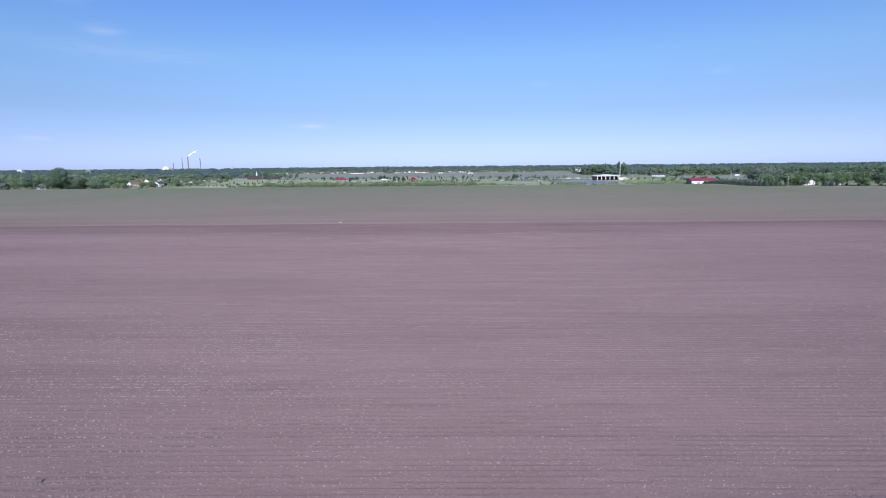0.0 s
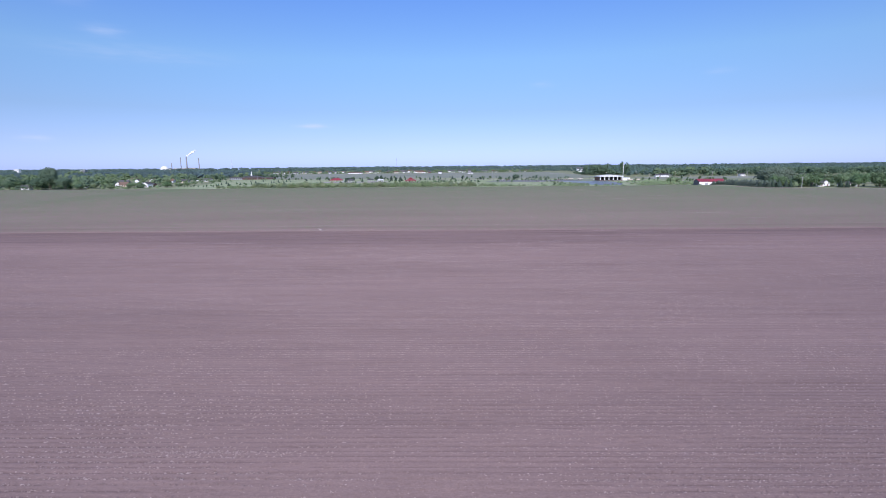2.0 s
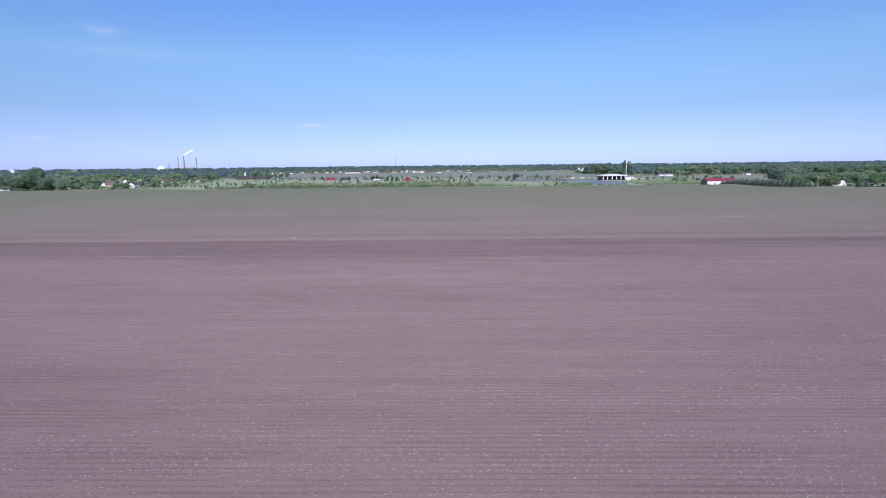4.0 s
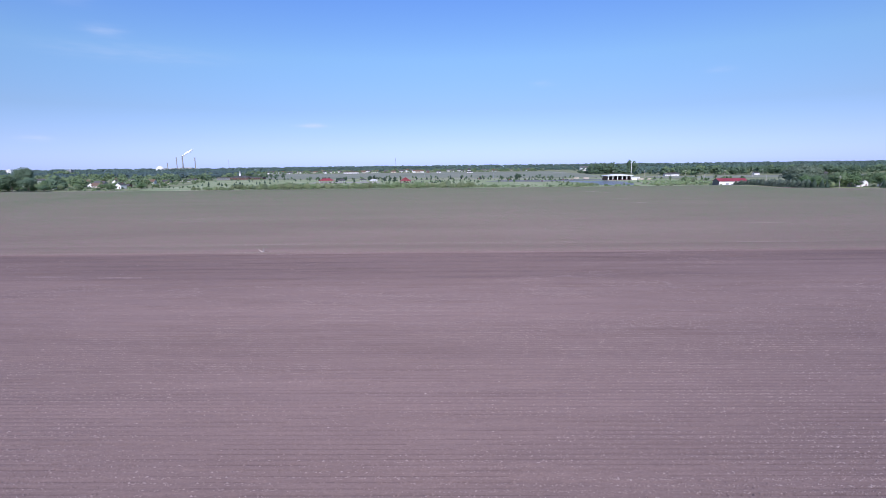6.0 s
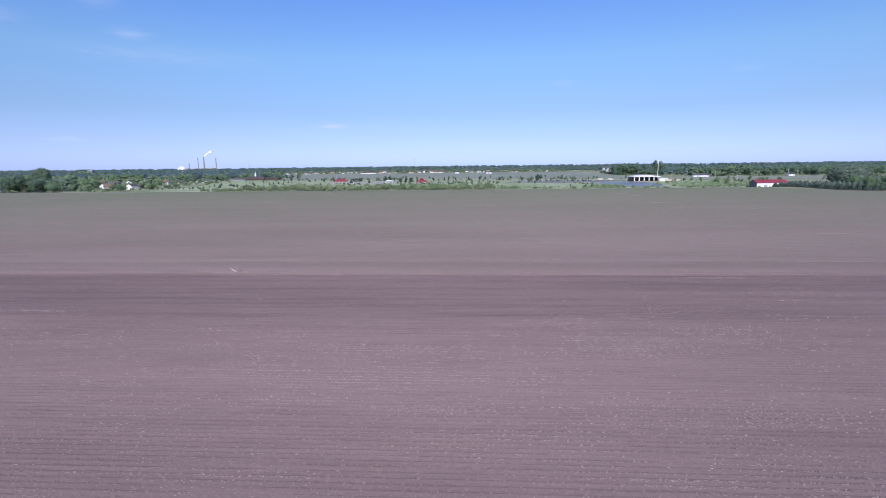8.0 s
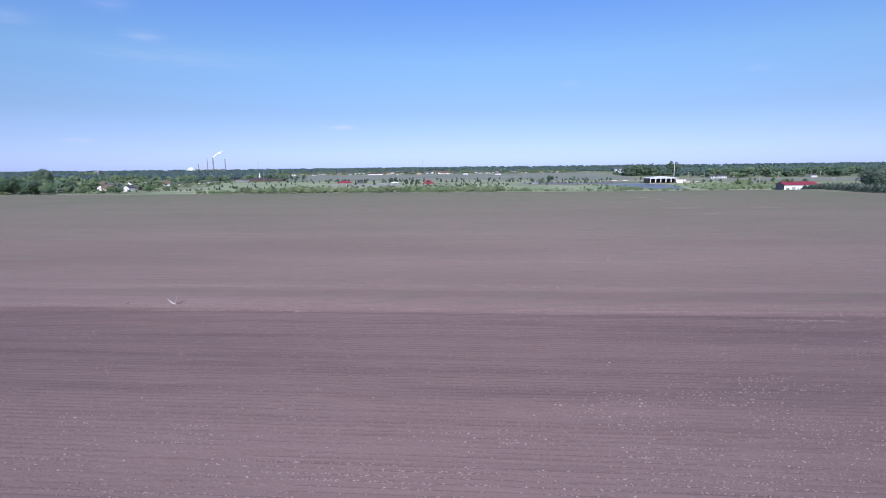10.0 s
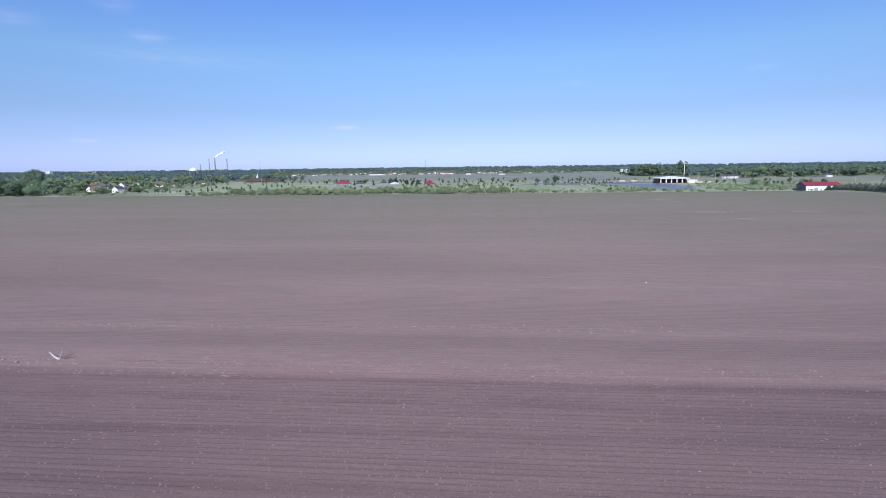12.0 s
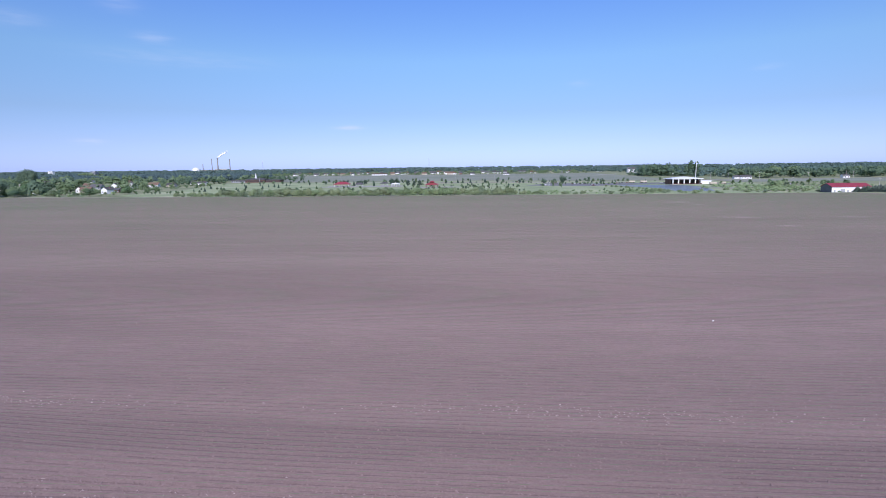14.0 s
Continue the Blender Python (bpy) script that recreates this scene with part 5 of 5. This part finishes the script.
scatter("oak", 90, -1250, -390, 950, 1300, 9, 15, keep=lambda x, y: x < -0.4 * (y - 185) + 20 or y < 1040)
scatter("light", 85, -1250, -390, 950, 1300, 9, 14, keep=lambda x, y: x < -0.4 * (y - 185) + 20 or y < 1040)
scatter("dark", 36, -1250, -380, 930, 1300, 9, 15, keep=lambda x, y: x < -0.4 * (y - 185) + 10 or y < 1040)
scatter("dark", 85, 410, 1050, 1015, 1150, 12, 18)
scatter("oak", 25, 410, 1050, 1015, 1150, 14, 20)
scatter("light", 22, 410, 1050, 1006, 1050, 5, 12)
scatter("dark", 100, 300, 1050, 1040, 1300, 13, 17, keep=lambda x, y: x > 420 or (y > 1225 and x > 340))
scatter("dark", 90, 330, 450, 1205, 1300, 5, 10, 1.3)
scatter("oak", 16, -417, -330, 1015, 1040, 4, 7)
scatter("oak", 130, -640, 330, 1698, 1716, 3.5, 6.5, margin=0)
scatter("light", 60, -640, 330, 1700, 1940, 7, 11)
scatter("oak", 110, -640, 330, 1700, 1950, 8, 12)


# ---- far woods ----
def far_wood(name, label, mat, spots, seed, cards=22, category="woods"):
    """Crowns of many trees, each spot: x, y, height, width."""
    rng = np.random.default_rng(seed)
    out = []
    for x, y, h, w in spots:
        z = terrain(x, y)
        ls = [(x + rng.normal() * w * 0.2, y + rng.normal() * w * 0.2, z + h * (0.7 - 0.33 * k), w * (0.36 + 0.08 * k) * (0.85 + 0.3 * rng.random()), h * 0.27) for k in range(2)]
        ls.append((x + rng.normal() * w * 0.3, y + rng.normal() * w * 0.3, z + h * (0.45 + 0.2 * rng.random()), w * 0.3, h * 0.2))
        out += crown_faces(rng, ls, cards, w * 0.11, core=0.7)
    ob = new(name, quads_mesh(name, np.array(out), mat, per=3))
    return tagged(ob, label, category, kind="stuff")


def belt(seed, x0, x1, y0, y1, count, tall, wide, keep=None):
    r = random.Random(seed)
    spots = []
    while len(spots) < count:
        x, y = r.uniform(x0, x1), r.uniform(y0, y1)
        if abs(x) < y * 1.05 and (keep is None or keep(x, y)):
            spots.append((x, y, tall * r.uniform(0.7, 1.1), wide * r.uniform(0.8, 1.25)))
    return spots


CANOPY = "distant unbroken belt of green woodland"
for key, spots in LATER.items():
    shrubs = key == "leaf_shrub"
    far_wood("shrubs" if shrubs else "far_woods", "grey-green shrubs in rough grass" if shrubs else "green trees standing close together", bpy.data.materials[key], spots, hash_of(key), 18, "shrubs" if shrubs else "woods")
# the horizon belts take the leaf colour with blue haze mixed in
far_wood("far_woods", CANOPY, M_LEAF_HAZE, belt(1, -1700, -420, 1200, 1950, 900, 13, 15, lambda x, y: x < -0.405 * (y - 185)), 31)
far_wood("far_woods", CANOPY, M_LEAF_HAZE, belt(2, 330, 1700, 1180, 1950, 800, 15.5, 15, lambda x, y: x > 420 + 0.05 * (y - 1200)), 32)
far_wood("far_woods", CANOPY, M_LEAF_HAZE, belt(3, -2200, 2300, 1960, 2160, 800, 15, 14), 33)
far_wood("far_woods", CANOPY, M_LEAF_HAZE, belt(4, -2900, 3000, 2400, 2650, 800, 18, 18), 34, 16)
far_wood("far_woods", CANOPY, M_LEAF_HAZE, belt(5, -3900, 3900, 3200, 3500, 800, 21, 28), 35, 16)
far_wood("far_woods", CANOPY, M_LEAF_HAZE, belt(6, -4700, 4700, 4350, 4700, 800, 22, 38), 36, 16)


# ---- small things in the field ----
def dead_branch():
    t = thing("dead_branch", "bleached dead branch stuck in the soil", "branch", at=pose(-43.5, 218.3, 0.0))
    rng = random.Random(4)
    for k, (dx, dz, ln, r, y) in enumerate(((-0.78, 0.56, 1.7, 0.17, 0.1), (-0.08, 1.0, 1.6, 0.07, 0.5), (0.9, 0.42, 1.9, 0.09, 0.2), (0.8, 0.05, 1.0, 0.1, -0.4), (-0.9, 0.05, 1.2, 0.09, -0.3))):
        bm = bmesh.new()
        p = Vector((0.1 * k, 0.1, -0.1))
        d = Vector((dx, y, dz)).normalized()
        for s in range(4):
            q = p + (d + Vector((rng.uniform(-0.15, 0.15), rng.uniform(-0.1, 0.1), rng.uniform(-0.1, 0.12)))) * ln / 4
            rod(bm, p, q, r * (1 - s * 0.2), r * (0.82 - s * 0.2), 7)
            p = q
        part("limb", bm, (M_DEADWOOD, M_GREY, M_BARK, M_DRYEARTH, M_DRYEARTH)[k], t)
    return t


dead_branch()


def stone(x, y, r, mat, label, name="stone", group="field stones"):
    rng = np.random.default_rng(int(abs(x * 10 + y)))
    iv, fc = ico()
    v = iv * (1 + 0.35 * (rng.random((len(iv), 1)) - 0.5)) * np.array([r, r * 0.8, r * 0.65])
    ob = new(name, mesh_of(name, v, fc, mat))
    ob.matrix_basis = pose(x, y, r * 0.3 + 0.03, 0, 0, 30)
    return tagged(ob, label, "stone", group)


stone(44.5, 262.1, 0.17, M_STONE, "single pale stone on the tilled soil")
for x, y, r in ((-52.5, 218.6, 0.25), (-50.6, 217.8, 0.22), (-48, 217, 0.26), (-46, 216.6, 0.18), (-51.6, 218.2, 0.16)):
    stone(x, y, r, M_DRYEARTH, "pale dry lump of earth beside the dead branch", "earth_lump", "earth lumps")
stone(-31.5, 36.4, 0.24, M_BARK, "dark damp lump of earth on the tilled soil", "earth_lump", "earth lumps")
